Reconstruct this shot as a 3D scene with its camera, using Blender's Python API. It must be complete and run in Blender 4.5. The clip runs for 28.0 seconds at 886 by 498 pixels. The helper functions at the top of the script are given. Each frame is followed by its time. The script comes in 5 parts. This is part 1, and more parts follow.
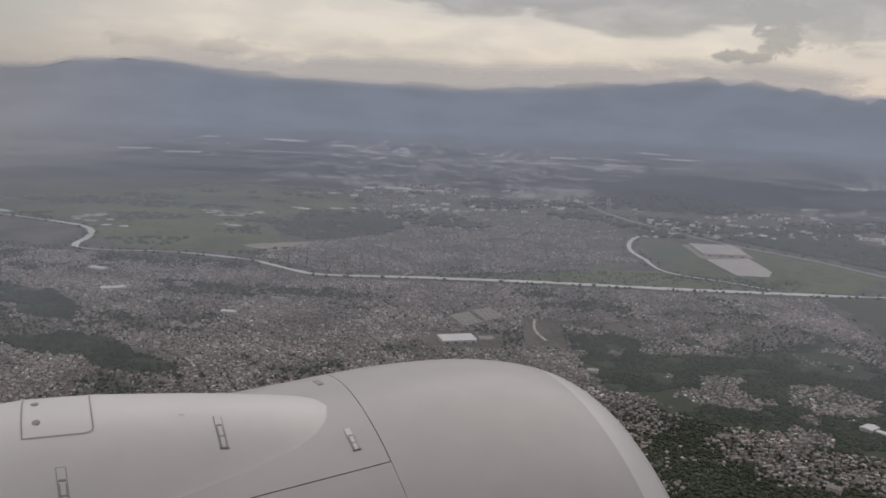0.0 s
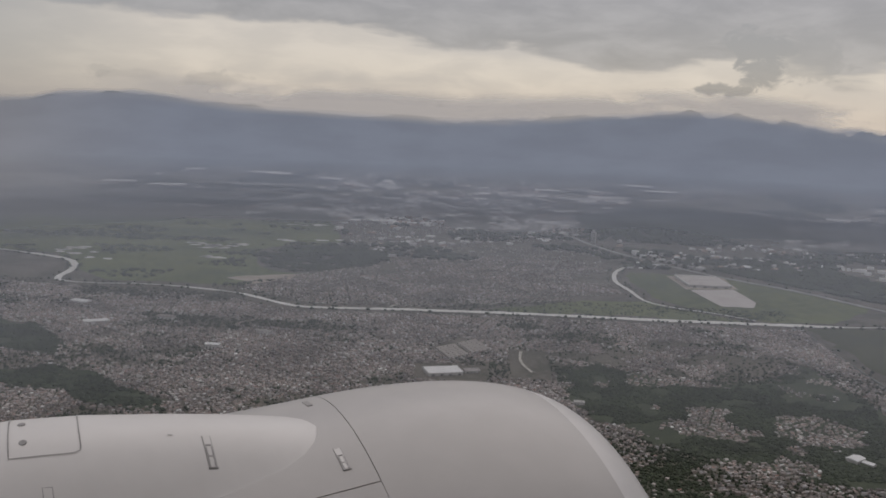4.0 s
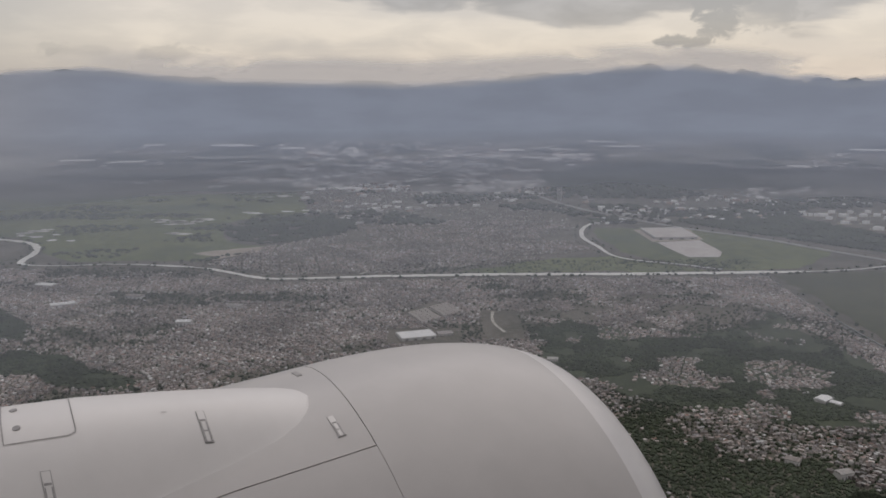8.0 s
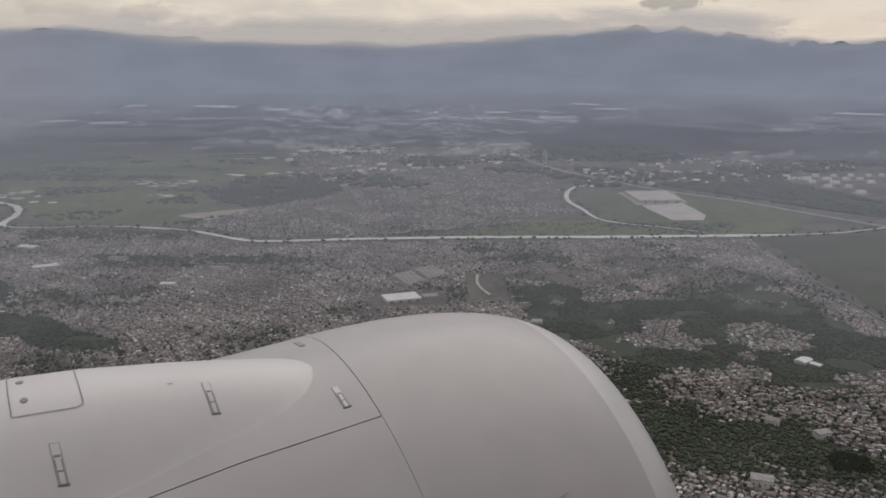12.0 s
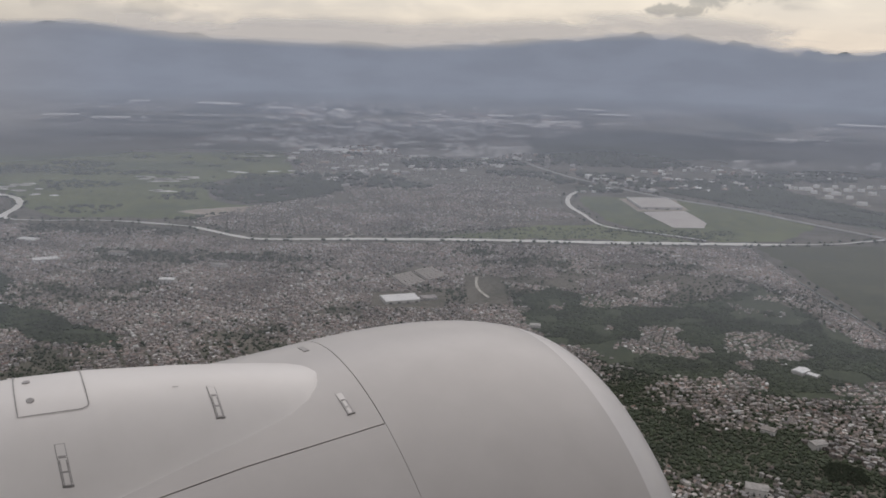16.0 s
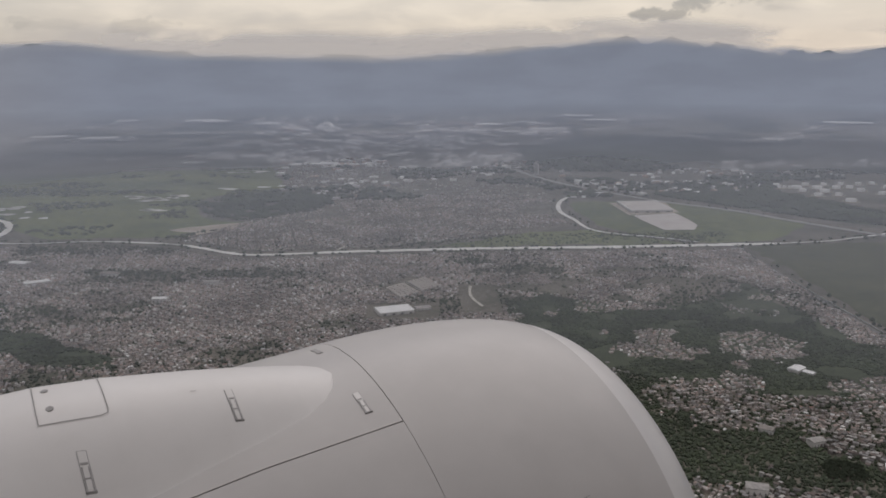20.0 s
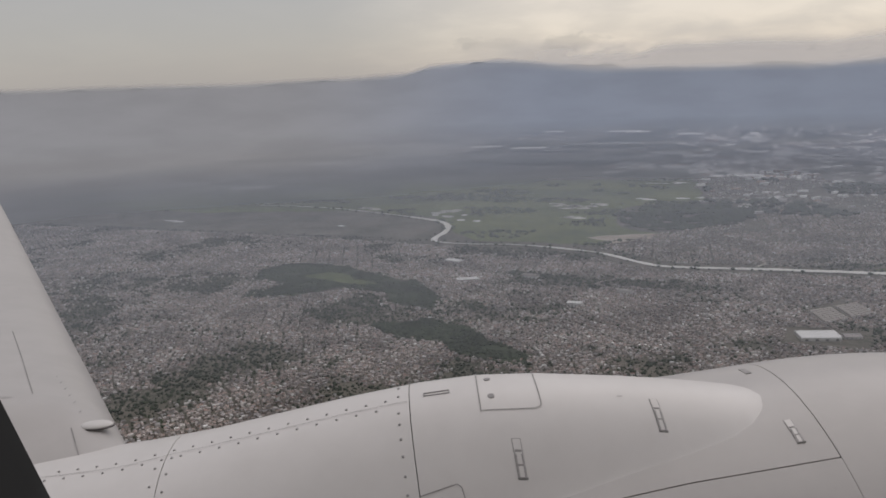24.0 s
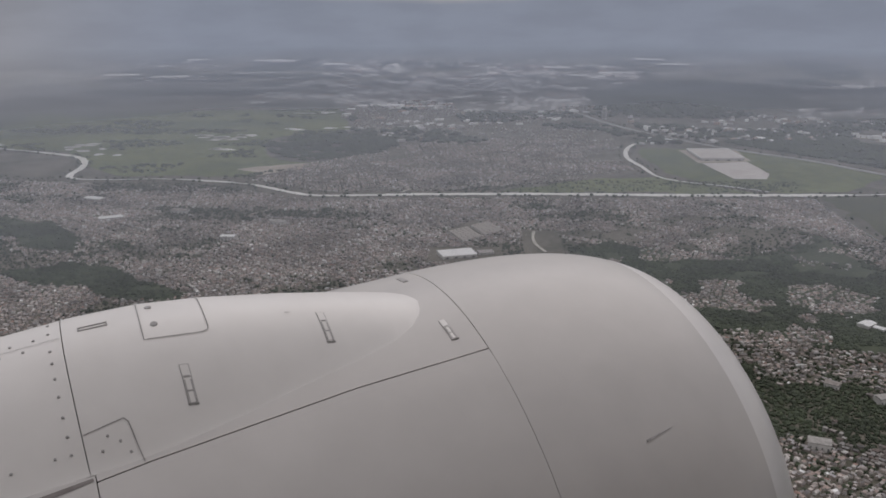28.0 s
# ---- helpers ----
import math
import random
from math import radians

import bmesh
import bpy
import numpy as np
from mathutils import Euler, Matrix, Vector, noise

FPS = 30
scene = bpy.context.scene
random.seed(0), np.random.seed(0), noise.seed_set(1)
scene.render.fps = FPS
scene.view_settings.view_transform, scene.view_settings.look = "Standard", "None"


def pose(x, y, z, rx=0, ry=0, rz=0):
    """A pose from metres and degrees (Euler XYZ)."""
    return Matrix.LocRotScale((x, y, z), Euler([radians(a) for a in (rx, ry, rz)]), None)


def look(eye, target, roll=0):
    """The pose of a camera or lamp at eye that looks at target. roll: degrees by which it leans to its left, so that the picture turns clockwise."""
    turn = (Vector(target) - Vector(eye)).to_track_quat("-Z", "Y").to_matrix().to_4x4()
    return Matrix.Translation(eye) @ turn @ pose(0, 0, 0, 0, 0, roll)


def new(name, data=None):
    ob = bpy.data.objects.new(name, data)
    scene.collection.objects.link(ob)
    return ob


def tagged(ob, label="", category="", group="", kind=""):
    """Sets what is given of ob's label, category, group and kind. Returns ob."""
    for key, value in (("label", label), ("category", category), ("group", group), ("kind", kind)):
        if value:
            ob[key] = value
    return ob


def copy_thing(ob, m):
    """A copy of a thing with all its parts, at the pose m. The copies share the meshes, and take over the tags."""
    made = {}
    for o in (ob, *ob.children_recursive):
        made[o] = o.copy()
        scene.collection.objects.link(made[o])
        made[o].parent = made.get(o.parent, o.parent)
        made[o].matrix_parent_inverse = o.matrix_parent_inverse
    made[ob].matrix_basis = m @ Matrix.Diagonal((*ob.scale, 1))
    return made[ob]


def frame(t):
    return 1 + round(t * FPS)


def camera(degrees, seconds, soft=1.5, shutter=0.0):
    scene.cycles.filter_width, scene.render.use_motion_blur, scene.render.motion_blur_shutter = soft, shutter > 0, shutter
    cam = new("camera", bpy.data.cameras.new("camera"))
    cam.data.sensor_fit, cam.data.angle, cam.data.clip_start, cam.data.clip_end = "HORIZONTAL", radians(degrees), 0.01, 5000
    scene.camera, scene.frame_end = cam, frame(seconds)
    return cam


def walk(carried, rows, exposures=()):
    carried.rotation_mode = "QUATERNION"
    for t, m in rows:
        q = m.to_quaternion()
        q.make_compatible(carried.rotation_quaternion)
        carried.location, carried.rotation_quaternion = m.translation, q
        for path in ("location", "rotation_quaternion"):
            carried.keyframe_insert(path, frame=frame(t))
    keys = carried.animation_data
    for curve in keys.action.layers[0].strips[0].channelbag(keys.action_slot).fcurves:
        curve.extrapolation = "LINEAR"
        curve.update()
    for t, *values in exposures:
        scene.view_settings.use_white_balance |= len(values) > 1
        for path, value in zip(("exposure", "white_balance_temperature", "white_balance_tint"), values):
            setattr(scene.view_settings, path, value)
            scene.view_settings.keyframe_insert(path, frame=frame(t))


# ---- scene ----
# The eye stands at a cabin window H metres above a plain and turns; it sways a little along the window.
H = 320.0
cam = camera(52.6, 28.0, soft=1.7)
ROWS = [
    (0, 0.127, 0.051, -0.017, 79.77, -2.29, 3.26),
    (0.5, 0.125, 0.051, -0.022, 79.51, -2.27, 3.17),
    (1, 0.125, 0.044, -0.028, 81.00, -2.90, 3.17),
    (1.5, 0.127, 0.040, -0.037, 81.34, -2.63, 2.97),
    (2, 0.129, 0.036, -0.045, 81.09, -1.91, 2.69),
    (2.5, 0.129, 0.033, -0.050, 81.36, -2.25, 2.62),
    (3, 0.125, 0.029, -0.054, 81.45, -2.27, 2.44),
    (3.5, 0.124, 0.030, -0.058, 81.83, -2.30, 2.38),
    (5.5, 0.082, 0.029, -0.046, 81.87, -2.07, 1.55),
    (6, 0.081, 0.028, -0.049, 81.68, -2.25, 0.96),
    (6.5, 0.083, 0.021, -0.055, 81.41, -2.28, 0.92),
    (7, 0.081, 0.018, -0.063, 81.07, -1.83, 0.34),
    (7.5, 0.075, 0.017, -0.062, 81.11, -1.36, 0.09),
    (8, 0.068, 0.013, -0.056, 79.60, 0.24, -0.16),
    (8.5, 0.060, 0.023, -0.059, 79.81, 0.49, -0.40),
    (9, 0.053, 0.023, -0.058, 79.72, 1.14, -0.74),
    (9.5, 0.043, 0.016, -0.052, 80.02, 1.19, -0.74),
    (10, 0.034, 0.019, -0.049, 80.08, 1.02, -0.66),
    (10.5, 0.025, 0.016, -0.041, 79.98, 0.72, -0.70),
    (11, 0.013, 0.023, -0.030, 80.27, -0.63, -0.87),
    (11.5, 0.008, 0.020, -0.025, 78.17, -0.11, -0.95),
    (12, 0.006, 0.015, -0.025, 77.21, -0.06, -1.07),
    (12.5, 0.008, 0.014, -0.028, 77.33, -0.90, -1.74),
    (14.5, 0.002, 0.001, -0.010, 78.17, -2.40, -0.37),
    (15, 0.001, -0.001, -0.009, 78.48, -2.47, -0.50),
    (15.5, -0.006, 0.001, -0.005, 78.29, -2.48, -0.56),
    (16, -0.017, 0.009, 0.001, 77.33, -1.36, -0.78),
    (16.5, -0.028, 0.008, 0.004, 76.22, -0.34, -1.52),
    (17, -0.039, 0.007, 0.007, 75.39, 0.54, -1.92),
    (17.5, -0.051, 0.005, 0.005, 75.41, 0.72, -1.88),
    (18, -0.055, -0.002, -0.007, 76.26, 0.26, -2.03),
    (18.5, -0.059, -0.006, -0.021, 78.01, -0.18, -2.19),
    (19, -0.065, -0.008, -0.030, 78.38, -0.17, -2.38),
    (19.5, -0.073, -0.007, -0.036, 78.26, 0.00, -2.13),
    (20, -0.080, -0.014, -0.038, 77.97, 0.40, -1.67),
    (20.5, -0.083, -0.019, -0.039, 77.77, 0.66, -1.56),
    (22.5, -0.109, -0.067, -0.013, 78.43, 1.45, 7.08),
    (23, -0.115, -0.062, -0.014, 79.21, 3.15, 15.35),
    (23.5, -0.122, -0.055, -0.021, 79.18, 2.44, 20.03),
    (24, -0.132, -0.046, -0.032, 79.27, 2.31, 24.54),
    (24.5, -0.145, -0.047, -0.037, 79.40, 2.58, 24.58),
    (25, -0.168, -0.063, -0.036, 77.99, 2.28, 15.67),
    (25.5, -0.180, -0.060, -0.043, 74.07, 2.61, 8.79),
    (26, -0.180, -0.052, -0.049, 72.15, 2.54, 4.83),
    (26.5, -0.171, -0.039, -0.055, 71.54, 2.59, 3.79),
    (27, -0.165, -0.042, -0.062, 71.02, 3.55, 3.41),
    (27.5, -0.164, -0.053, -0.069, 71.39, 2.97, 3.24),
    (28, -0.161, -0.053, -0.075, 74.41, 0.05, 2.58),
]
EXPOSURES = [(0, -0.1, 6600, 15), (0.8, -0.26, 6600, 15), (3.5, -0.26, 6600, 15), (6, -0.15, 6600, 15), (7, -0.19, 6600, 15), (8, -0.06, 6600, 15), (9.3, -0.2, 6600, 15), (10.6, -0.2, 6600, 15), (12, -0.02, 6600, 15), (15.5, 0, 6600, 14), (16.8, 0.33, 6600, 14), (17.4, 0.33, 6600, 14), (18, 0.03, 6600, 15), (18.6, -0.08, 6600, 15), (20.5, -0.03, 6600, 15), (23.2, -0.02, 6600, 15), (24.5, 0.03, 6600, 14), (25.5, 0.38, 6600, 12), (26, 0.53, 6600, 12), (27.4, 0.53, 6600, 12), (28, 0.1, 6550, 15)]
walk(cam, [(t, pose(x, y, H + z, rx, ry, rz)) for t, x, y, z, rx, ry, rz in ROWS], EXPOSURES)


# ---- node helpers ----
def node(nt, kind, **props):
    n = nt.nodes.new(kind)
    for key, value in props.items():
        if key == "op":
            n.operation = value
        elif key == "clamp":
            n.use_clamp = value
    return n


def math_node(nt, op, a, b=None, clamp=False):
    n = node(nt, "ShaderNodeMath", op=op, clamp=clamp)
    for i, v in enumerate((a, b)):
        if v is None:
            continue
        if isinstance(v, (int, float)):
            n.inputs[i].default_value = v
        else:
            nt.links.new(v, n.inputs[i])
    return n.outputs[0]


def ramp01(nt, value, lo, hi, smooth=True, out0=0.0, out1=1.0):
    n = nt.nodes.new("ShaderNodeMapRange")
    n.interpolation_type = "SMOOTHSTEP" if smooth else "LINEAR"
    nt.links.new(value, n.inputs["Value"])
    for key, v in (("From Min", lo), ("From Max", hi), ("To Min", out0), ("To Max", out1)):
        n.inputs[key].default_value = v
    return n.outputs["Result"]


def noise_node(nt, vector, scale, detail=4.0, rough=0.55, distort=0.0):
    n = nt.nodes.new("ShaderNodeTexNoise")
    n.inputs["Scale"].default_value, n.inputs["Detail"].default_value = scale, detail
    n.inputs["Roughness"].default_value, n.inputs["Distortion"].default_value = rough, distort
    if vector is not None:
        nt.links.new(vector, n.inputs["Vector"])
    return n.outputs["Fac"]


def mix_rgb(nt, fac, a, b):
    n = nt.nodes.new("ShaderNodeMix")
    n.data_type = "RGBA"
    for sock, v in ((n.inputs[0], fac), (n.inputs[6], a), (n.inputs[7], b)):
        if isinstance(v, (int, float)):
            sock.default_value = v
        elif isinstance(v, tuple):
            sock.default_value = (*v, 1.0)
        else:
            nt.links.new(v, sock)
    return n.outputs[2]


def scaled(nt, vector, x, y, z):
    n = nt.nodes.new("ShaderNodeMapping")
    n.inputs["Scale"].default_value = (x, y, z)
    nt.links.new(vector, n.inputs["Vector"])
    return n.outputs["Vector"]


# ---- sky ----
def make_sky():
    world = bpy.data.worlds.new("sky")
    scene.world = world
    world.use_nodes = True
    nt = world.node_tree
    nt.nodes.clear()
    out = nt.nodes.new("ShaderNodeOutputWorld")
    bg = nt.nodes.new("ShaderNodeBackground")
    nt.links.new(bg.outputs[0], out.inputs[0])
    way = nt.nodes.new("ShaderNodeTexCoord").outputs["Generated"]
    sep = nt.nodes.new("ShaderNodeSeparateXYZ")
    nt.links.new(way, sep.inputs[0])
    x, y, z = sep.outputs
    big = noise_node(nt, scaled(nt, way, 1, 1, 5.5), 3.2, 4.0, 0.5, 0.2)
    fine = noise_node(nt, scaled(nt, way, 1, 1, 3.2), 12.0, 5.0, 0.55, 0.3)
    rag = math_node(nt, "ADD", math_node(nt, "MULTIPLY", math_node(nt, "SUBTRACT", big, 0.5), 0.10),
                    math_node(nt, "MULTIPLY", math_node(nt, "SUBTRACT", fine, 0.5), 0.05))
    height = math_node(nt, "ADD", math_node(nt, "ADD", z, rag), math_node(nt, "MULTIPLY", math_node(nt, "MULTIPLY", ramp01(nt, x, 0.02, 0.18), ramp01(nt, x, 0.55, 0.36)), 0.034))
    deck = ramp01(nt, height, 0.090, 0.104)
    glow = mix_rgb(nt, ramp01(nt, fine, 0.35, 0.7), (0.55, 0.508, 0.445), (0.645, 0.592, 0.508))
    low = mix_rgb(nt, ramp01(nt, height, 0.0, 0.05), (0.42, 0.40, 0.38), glow)
    streak = ramp01(nt, big, 0.52, 0.72)
    low = mix_rgb(nt, math_node(nt, "MULTIPLY", streak, 0.5), low, (0.46, 0.435, 0.41))
    under = mix_rgb(nt, ramp01(nt, fine, 0.3, 0.75), (0.265, 0.252, 0.243), (0.375, 0.36, 0.347))
    sky = mix_rgb(nt, deck, low, under)
    # a dark rag of cloud hanging under the deck
    shred = noise_node(nt, scaled(nt, way, 1, 1, 1.6), 40.0, 6.0, 0.6, 0.5)
    for az_, el_, wide, tall, depth in ((16.4, 5.0, 1.9, 1.2, 1.0), (16.9, 3.6, 1.3, 1.2, 0.95), (14.8, 2.5, 2.2, 0.5, 1.0), (16.3, 3.0, 0.9, 0.5, 0.8), (19.4, 4.4, 2.2, 1.7, 0.55), (-16.7, 1.9, 1.9, 0.5, 0.4), (-21.5, 2.0, 2.4, 0.3, 0.25), (-23.0, 2.2, 1.0, 0.4, 0.3)):
        centre = (math.sin(radians(az_)), math.cos(radians(az_)), math.sin(radians(el_)))
        sub = nt.nodes.new("ShaderNodeVectorMath")
        sub.operation = "SUBTRACT"
        nt.links.new(way, sub.inputs[0])
        sub.inputs[1].default_value = centre
        length = nt.nodes.new("ShaderNodeVectorMath")
        length.operation = "LENGTH"
        nt.links.new(scaled(nt, sub.outputs[0], 1 / radians(wide), 1 / radians(wide), 1 / radians(tall)), length.inputs[0])
        d = math_node(nt, "ADD", length.outputs["Value"], math_node(nt, "MULTIPLY", math_node(nt, "SUBTRACT", shred, 0.5), 2.6))
        sky = mix_rgb(nt, ramp01(nt, d, 1.1, 0.6, True, 0.0, depth), sky, (0.27, 0.262, 0.255))
    # rain hangs to the west: grey down to the ground
    west = ramp01(nt, x, -0.28, -0.56)
    sky = mix_rgb(nt, math_node(nt, "MULTIPLY", west, 0.9), sky, (0.315, 0.312, 0.303))
    high = ramp01(nt, z, 0.2, 0.5)
    sky = mix_rgb(nt, high, sky, (0.62, 0.62, 0.62))
    sky = mix_rgb(nt, ramp01(nt, z, 0.0, -0.06), sky, (0.20, 0.21, 0.23))
    blue = nt.nodes.new("ShaderNodeTexSky")
    blue.sky_type, blue.sun_disc = "NISHITA", False
    blue.sun_elevation, blue.sun_rotation = radians(48), radians(20)
    sky = mix_rgb(nt, 0.02, sky, blue.outputs[0])
    nt.links.new(sky, bg.inputs[0])
    bg.inputs[1].default_value = 1.0


make_sky()
sun = new("sun", bpy.data.lights.new("sun", "SUN"))
sun.data.energy, sun.data.angle, sun.data.color = 0.6, radians(60), (1.0, 0.96, 0.9)
sun.matrix_world = look((0, 0, 900), (-math.sin(radians(20)) * 600, -math.cos(radians(20)) * 600, 900 - 667))


# ---- materials ----
def surface(name, dark, light, scale=1.0, rough=0.8, fine=0.0, bump=0.0, metal=0.0, coords="Object", coat=0.0, stops=(0.35, 0.65)):
    """A procedural surface: two tones mixed by noise at a large and a small scale."""
    m = bpy.data.materials.new(name)
    m.use_nodes = True
    nt = m.node_tree
    p = nt.nodes["Principled BSDF"]
    vec = nt.nodes.new("ShaderNodeTexCoord").outputs[coords]
    a = noise_node(nt, vec, scale, 5.0, 0.6)
    if fine:
        b = noise_node(nt, vec, fine, 3.0, 0.6)
        a = math_node(nt, "ADD", math_node(nt, "MULTIPLY", a, 0.6), math_node(nt, "MULTIPLY", b, 0.4))
    nt.links.new(mix_rgb(nt, ramp01(nt, a, *stops), dark, light), p.inputs["Base Color"])
    p.inputs["Roughness"].default_value, p.inputs["Metallic"].default_value = rough, metal
    p.inputs["Coat Weight"].default_value, p.inputs["Coat Roughness"].default_value = coat, 0.2
    if bump:
        bn = nt.nodes.new("ShaderNodeBump")
        bn.inputs["Strength"].default_value = bump
        nt.links.new(a, bn.inputs["Height"])
        nt.links.new(bn.outputs[0], p.inputs["Normal"])
    return m


def island_mat(name, colours, rough=0.8, by="island"):
    """Every piece of a joined mesh, or every object, takes one of the colours."""
    m = bpy.data.materials.new(name)
    m.use_nodes = True
    nt = m.node_tree
    p = nt.nodes["Principled BSDF"]
    if by == "island":
        value = nt.nodes.new("ShaderNodeNewGeometry").outputs["Random Per Island"]
    else:
        value = nt.nodes.new("ShaderNodeObjectInfo").outputs["Random"]
    ramp = nt.nodes.new("ShaderNodeValToRGB")
    ramp.color_ramp.interpolation = "CONSTANT"
    total = sum(c[0] for c in colours)
    at = 0.0
    for i, (share, rgb) in enumerate(colours):
        e = ramp.color_ramp.elements[i] if i < 2 else ramp.color_ramp.elements.new(at)
        e.position, e.color = at, (*rgb, 1.0)
        at += share / total
    nt.links.new(value, ramp.inputs[0])
    vec = nt.nodes.new("ShaderNodeTexCoord").outputs["Object"]
    stain = ramp01(nt, noise_node(nt, vec, 0.35, 4.0), 0.3, 0.7, True, 0.72, 1.1)
    if by == "island":
        stain = math_node(nt, "MULTIPLY", stain, ramp01(nt, noise_node(nt, vec, 0.011, 5.0, 0.6), 0.34, 0.66, True, 0.72, 1.22))
    mul = nt.nodes.new("ShaderNodeVectorMath")
    mul.operation = "SCALE"
    nt.links.new(ramp.outputs[0], mul.inputs[0])
    nt.links.new(stain, mul.inputs["Scale"])
    nt.links.new(mul.outputs[0], p.inputs["Base Color"])
    p.inputs["Roughness"].default_value = rough
    return m


# the mountains' crest as seen from the window: bearing and elevation in degrees
RIDGE_AZ = [-180, -110, -60, -45, -36, -27, -25, -21, -15, -6, -2.7, 4.4, 11, 14.6, 18, 20.6, 21.5, 21.9, 22.5, 24, 28, 40, 60, 110, 180]
RIDGE_EL = [0.3, 0.6, 0.4, 0.2, 0.1, 0.3, 0.75, 1.0, 0.5, 0.35, 0.2, 0.5, 1.1, 1.2, 0.85, 0.55, 0.3, -0.05, 0.4, 0.15, 0.4, 0.9, 0.6, 0.8, 0.3]


# Distance haze put into a see-through sheet: denser and bluer farther out.
def haze_mat():
    m = bpy.data.materials.new("mist")
    m.use_nodes = True
    nt = m.node_tree
    nt.nodes.clear()
    out = nt.nodes.new("ShaderNodeOutputMaterial")
    place = nt.nodes.new("ShaderNodeNewGeometry").outputs["Position"]
    sep = nt.nodes.new("ShaderNodeSeparateXYZ")
    nt.links.new(place, sep.inputs[0])
    x, y, z = sep.outputs
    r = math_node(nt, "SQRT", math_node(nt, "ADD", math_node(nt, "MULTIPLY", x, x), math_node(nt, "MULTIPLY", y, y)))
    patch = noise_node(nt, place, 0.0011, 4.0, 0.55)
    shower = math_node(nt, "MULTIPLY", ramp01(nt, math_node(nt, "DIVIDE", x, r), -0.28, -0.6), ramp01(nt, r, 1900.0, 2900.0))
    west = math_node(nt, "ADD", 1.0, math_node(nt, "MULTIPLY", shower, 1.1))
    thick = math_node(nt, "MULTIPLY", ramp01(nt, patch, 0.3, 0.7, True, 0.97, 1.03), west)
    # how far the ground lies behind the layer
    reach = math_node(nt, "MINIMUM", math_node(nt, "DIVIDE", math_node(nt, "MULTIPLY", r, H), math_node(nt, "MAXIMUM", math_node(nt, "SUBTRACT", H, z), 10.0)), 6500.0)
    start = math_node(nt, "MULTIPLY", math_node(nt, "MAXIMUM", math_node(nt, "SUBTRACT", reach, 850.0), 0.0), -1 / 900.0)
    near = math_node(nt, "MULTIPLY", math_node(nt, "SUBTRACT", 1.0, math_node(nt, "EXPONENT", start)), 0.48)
    far = math_node(nt, "POWER", math_node(nt, "DIVIDE", reach, HAZE_REACH), 3.4)
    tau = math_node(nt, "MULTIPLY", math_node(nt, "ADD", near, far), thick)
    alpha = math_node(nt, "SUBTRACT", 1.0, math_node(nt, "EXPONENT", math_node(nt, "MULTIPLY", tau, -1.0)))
    wisp = math_node(nt, "MULTIPLY", math_node(nt, "SUBTRACT", noise_node(nt, scaled(nt, place, 1, 1, 2.0), 0.0035, 5.0), 0.5), 44.0)
    # its top follows the mountains' crest
    crest = nt.nodes.new("ShaderNodeValToRGB")
    span = [(az, el) for az, el in zip(RIDGE_AZ, RIDGE_EL) if -62 < az < 62]
    for i, (az, el) in enumerate(span):
        e = crest.color_ramp.elements[i] if i < 2 else crest.color_ramp.elements.new(0.5 + az / 360)
        e.position, e.color = 0.5 + az / 360, (el / 2, el / 2, el / 2, 1.0)
    turn = math_node(nt, "ADD", math_node(nt, "DIVIDE", math_node(nt, "ARCTAN2", x, y), 2 * math.pi), 0.5)
    nt.links.new(turn, crest.inputs[0])
    above = math_node(nt, "SUBTRACT", math_node(nt, "ADD", z, math_node(nt, "MULTIPLY", wisp, 0.5)), math_node(nt, "ADD", math_node(nt, "MULTIPLY", crest.outputs[0], 148.0), H))
    top = ramp01(nt, above, 18.0, -14.0)
    # a pale cloud bank lies on the summits, thick in places and torn open in others
    bank = noise_node(nt, scaled(nt, place, 0.0022, 0.0022, 0.0045), 1.0, 4.0, 0.5, 0.3)
    east = math_node(nt, "MULTIPLY", ramp01(nt, math_node(nt, "DIVIDE", x, r), 0.02, 0.3), 0.10)
    cap = math_node(nt, "MULTIPLY", ramp01(nt, above, -44.0, 2.0), ramp01(nt, above, 110.0, 30.0))
    cap = math_node(nt, "MULTIPLY", cap, ramp01(nt, math_node(nt, "SUBTRACT", bank, east), 0.27, 0.50))
    cap = math_node(nt, "MULTIPLY", cap, ramp01(nt, math_node(nt, "DIVIDE", x, r), -0.42, -0.2))
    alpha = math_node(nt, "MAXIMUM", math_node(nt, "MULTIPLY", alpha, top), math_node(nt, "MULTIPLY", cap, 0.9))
    clear = nt.nodes.new("ShaderNodeBsdfTransparent")
    veil, glow, half, mix = (nt.nodes.new(k) for k in ("ShaderNodeBsdfDiffuse", "ShaderNodeBsdfTranslucent", "ShaderNodeMixShader", "ShaderNodeMixShader"))
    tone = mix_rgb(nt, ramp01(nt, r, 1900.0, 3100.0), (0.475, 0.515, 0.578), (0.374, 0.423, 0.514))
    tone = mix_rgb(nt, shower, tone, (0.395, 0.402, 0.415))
    shaft = noise_node(nt, scaled(nt, place, 0.0035, 0.0035, 0.0006), 1.0, 3.0, 0.5)
    lift = nt.nodes.new("ShaderNodeVectorMath")
    lift.operation = "SCALE"
    nt.links.new(tone, lift.inputs[0])
    nt.links.new(ramp01(nt, shaft, 0.3, 0.7, True, 0.955, 1.05), lift.inputs["Scale"])
    tone = mix_rgb(nt, cap, lift.outputs[0], (0.74, 0.71, 0.665))
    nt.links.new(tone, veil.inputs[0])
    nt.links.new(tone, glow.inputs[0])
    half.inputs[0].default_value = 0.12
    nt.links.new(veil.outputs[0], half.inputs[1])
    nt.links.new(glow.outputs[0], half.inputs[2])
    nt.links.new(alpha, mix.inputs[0])
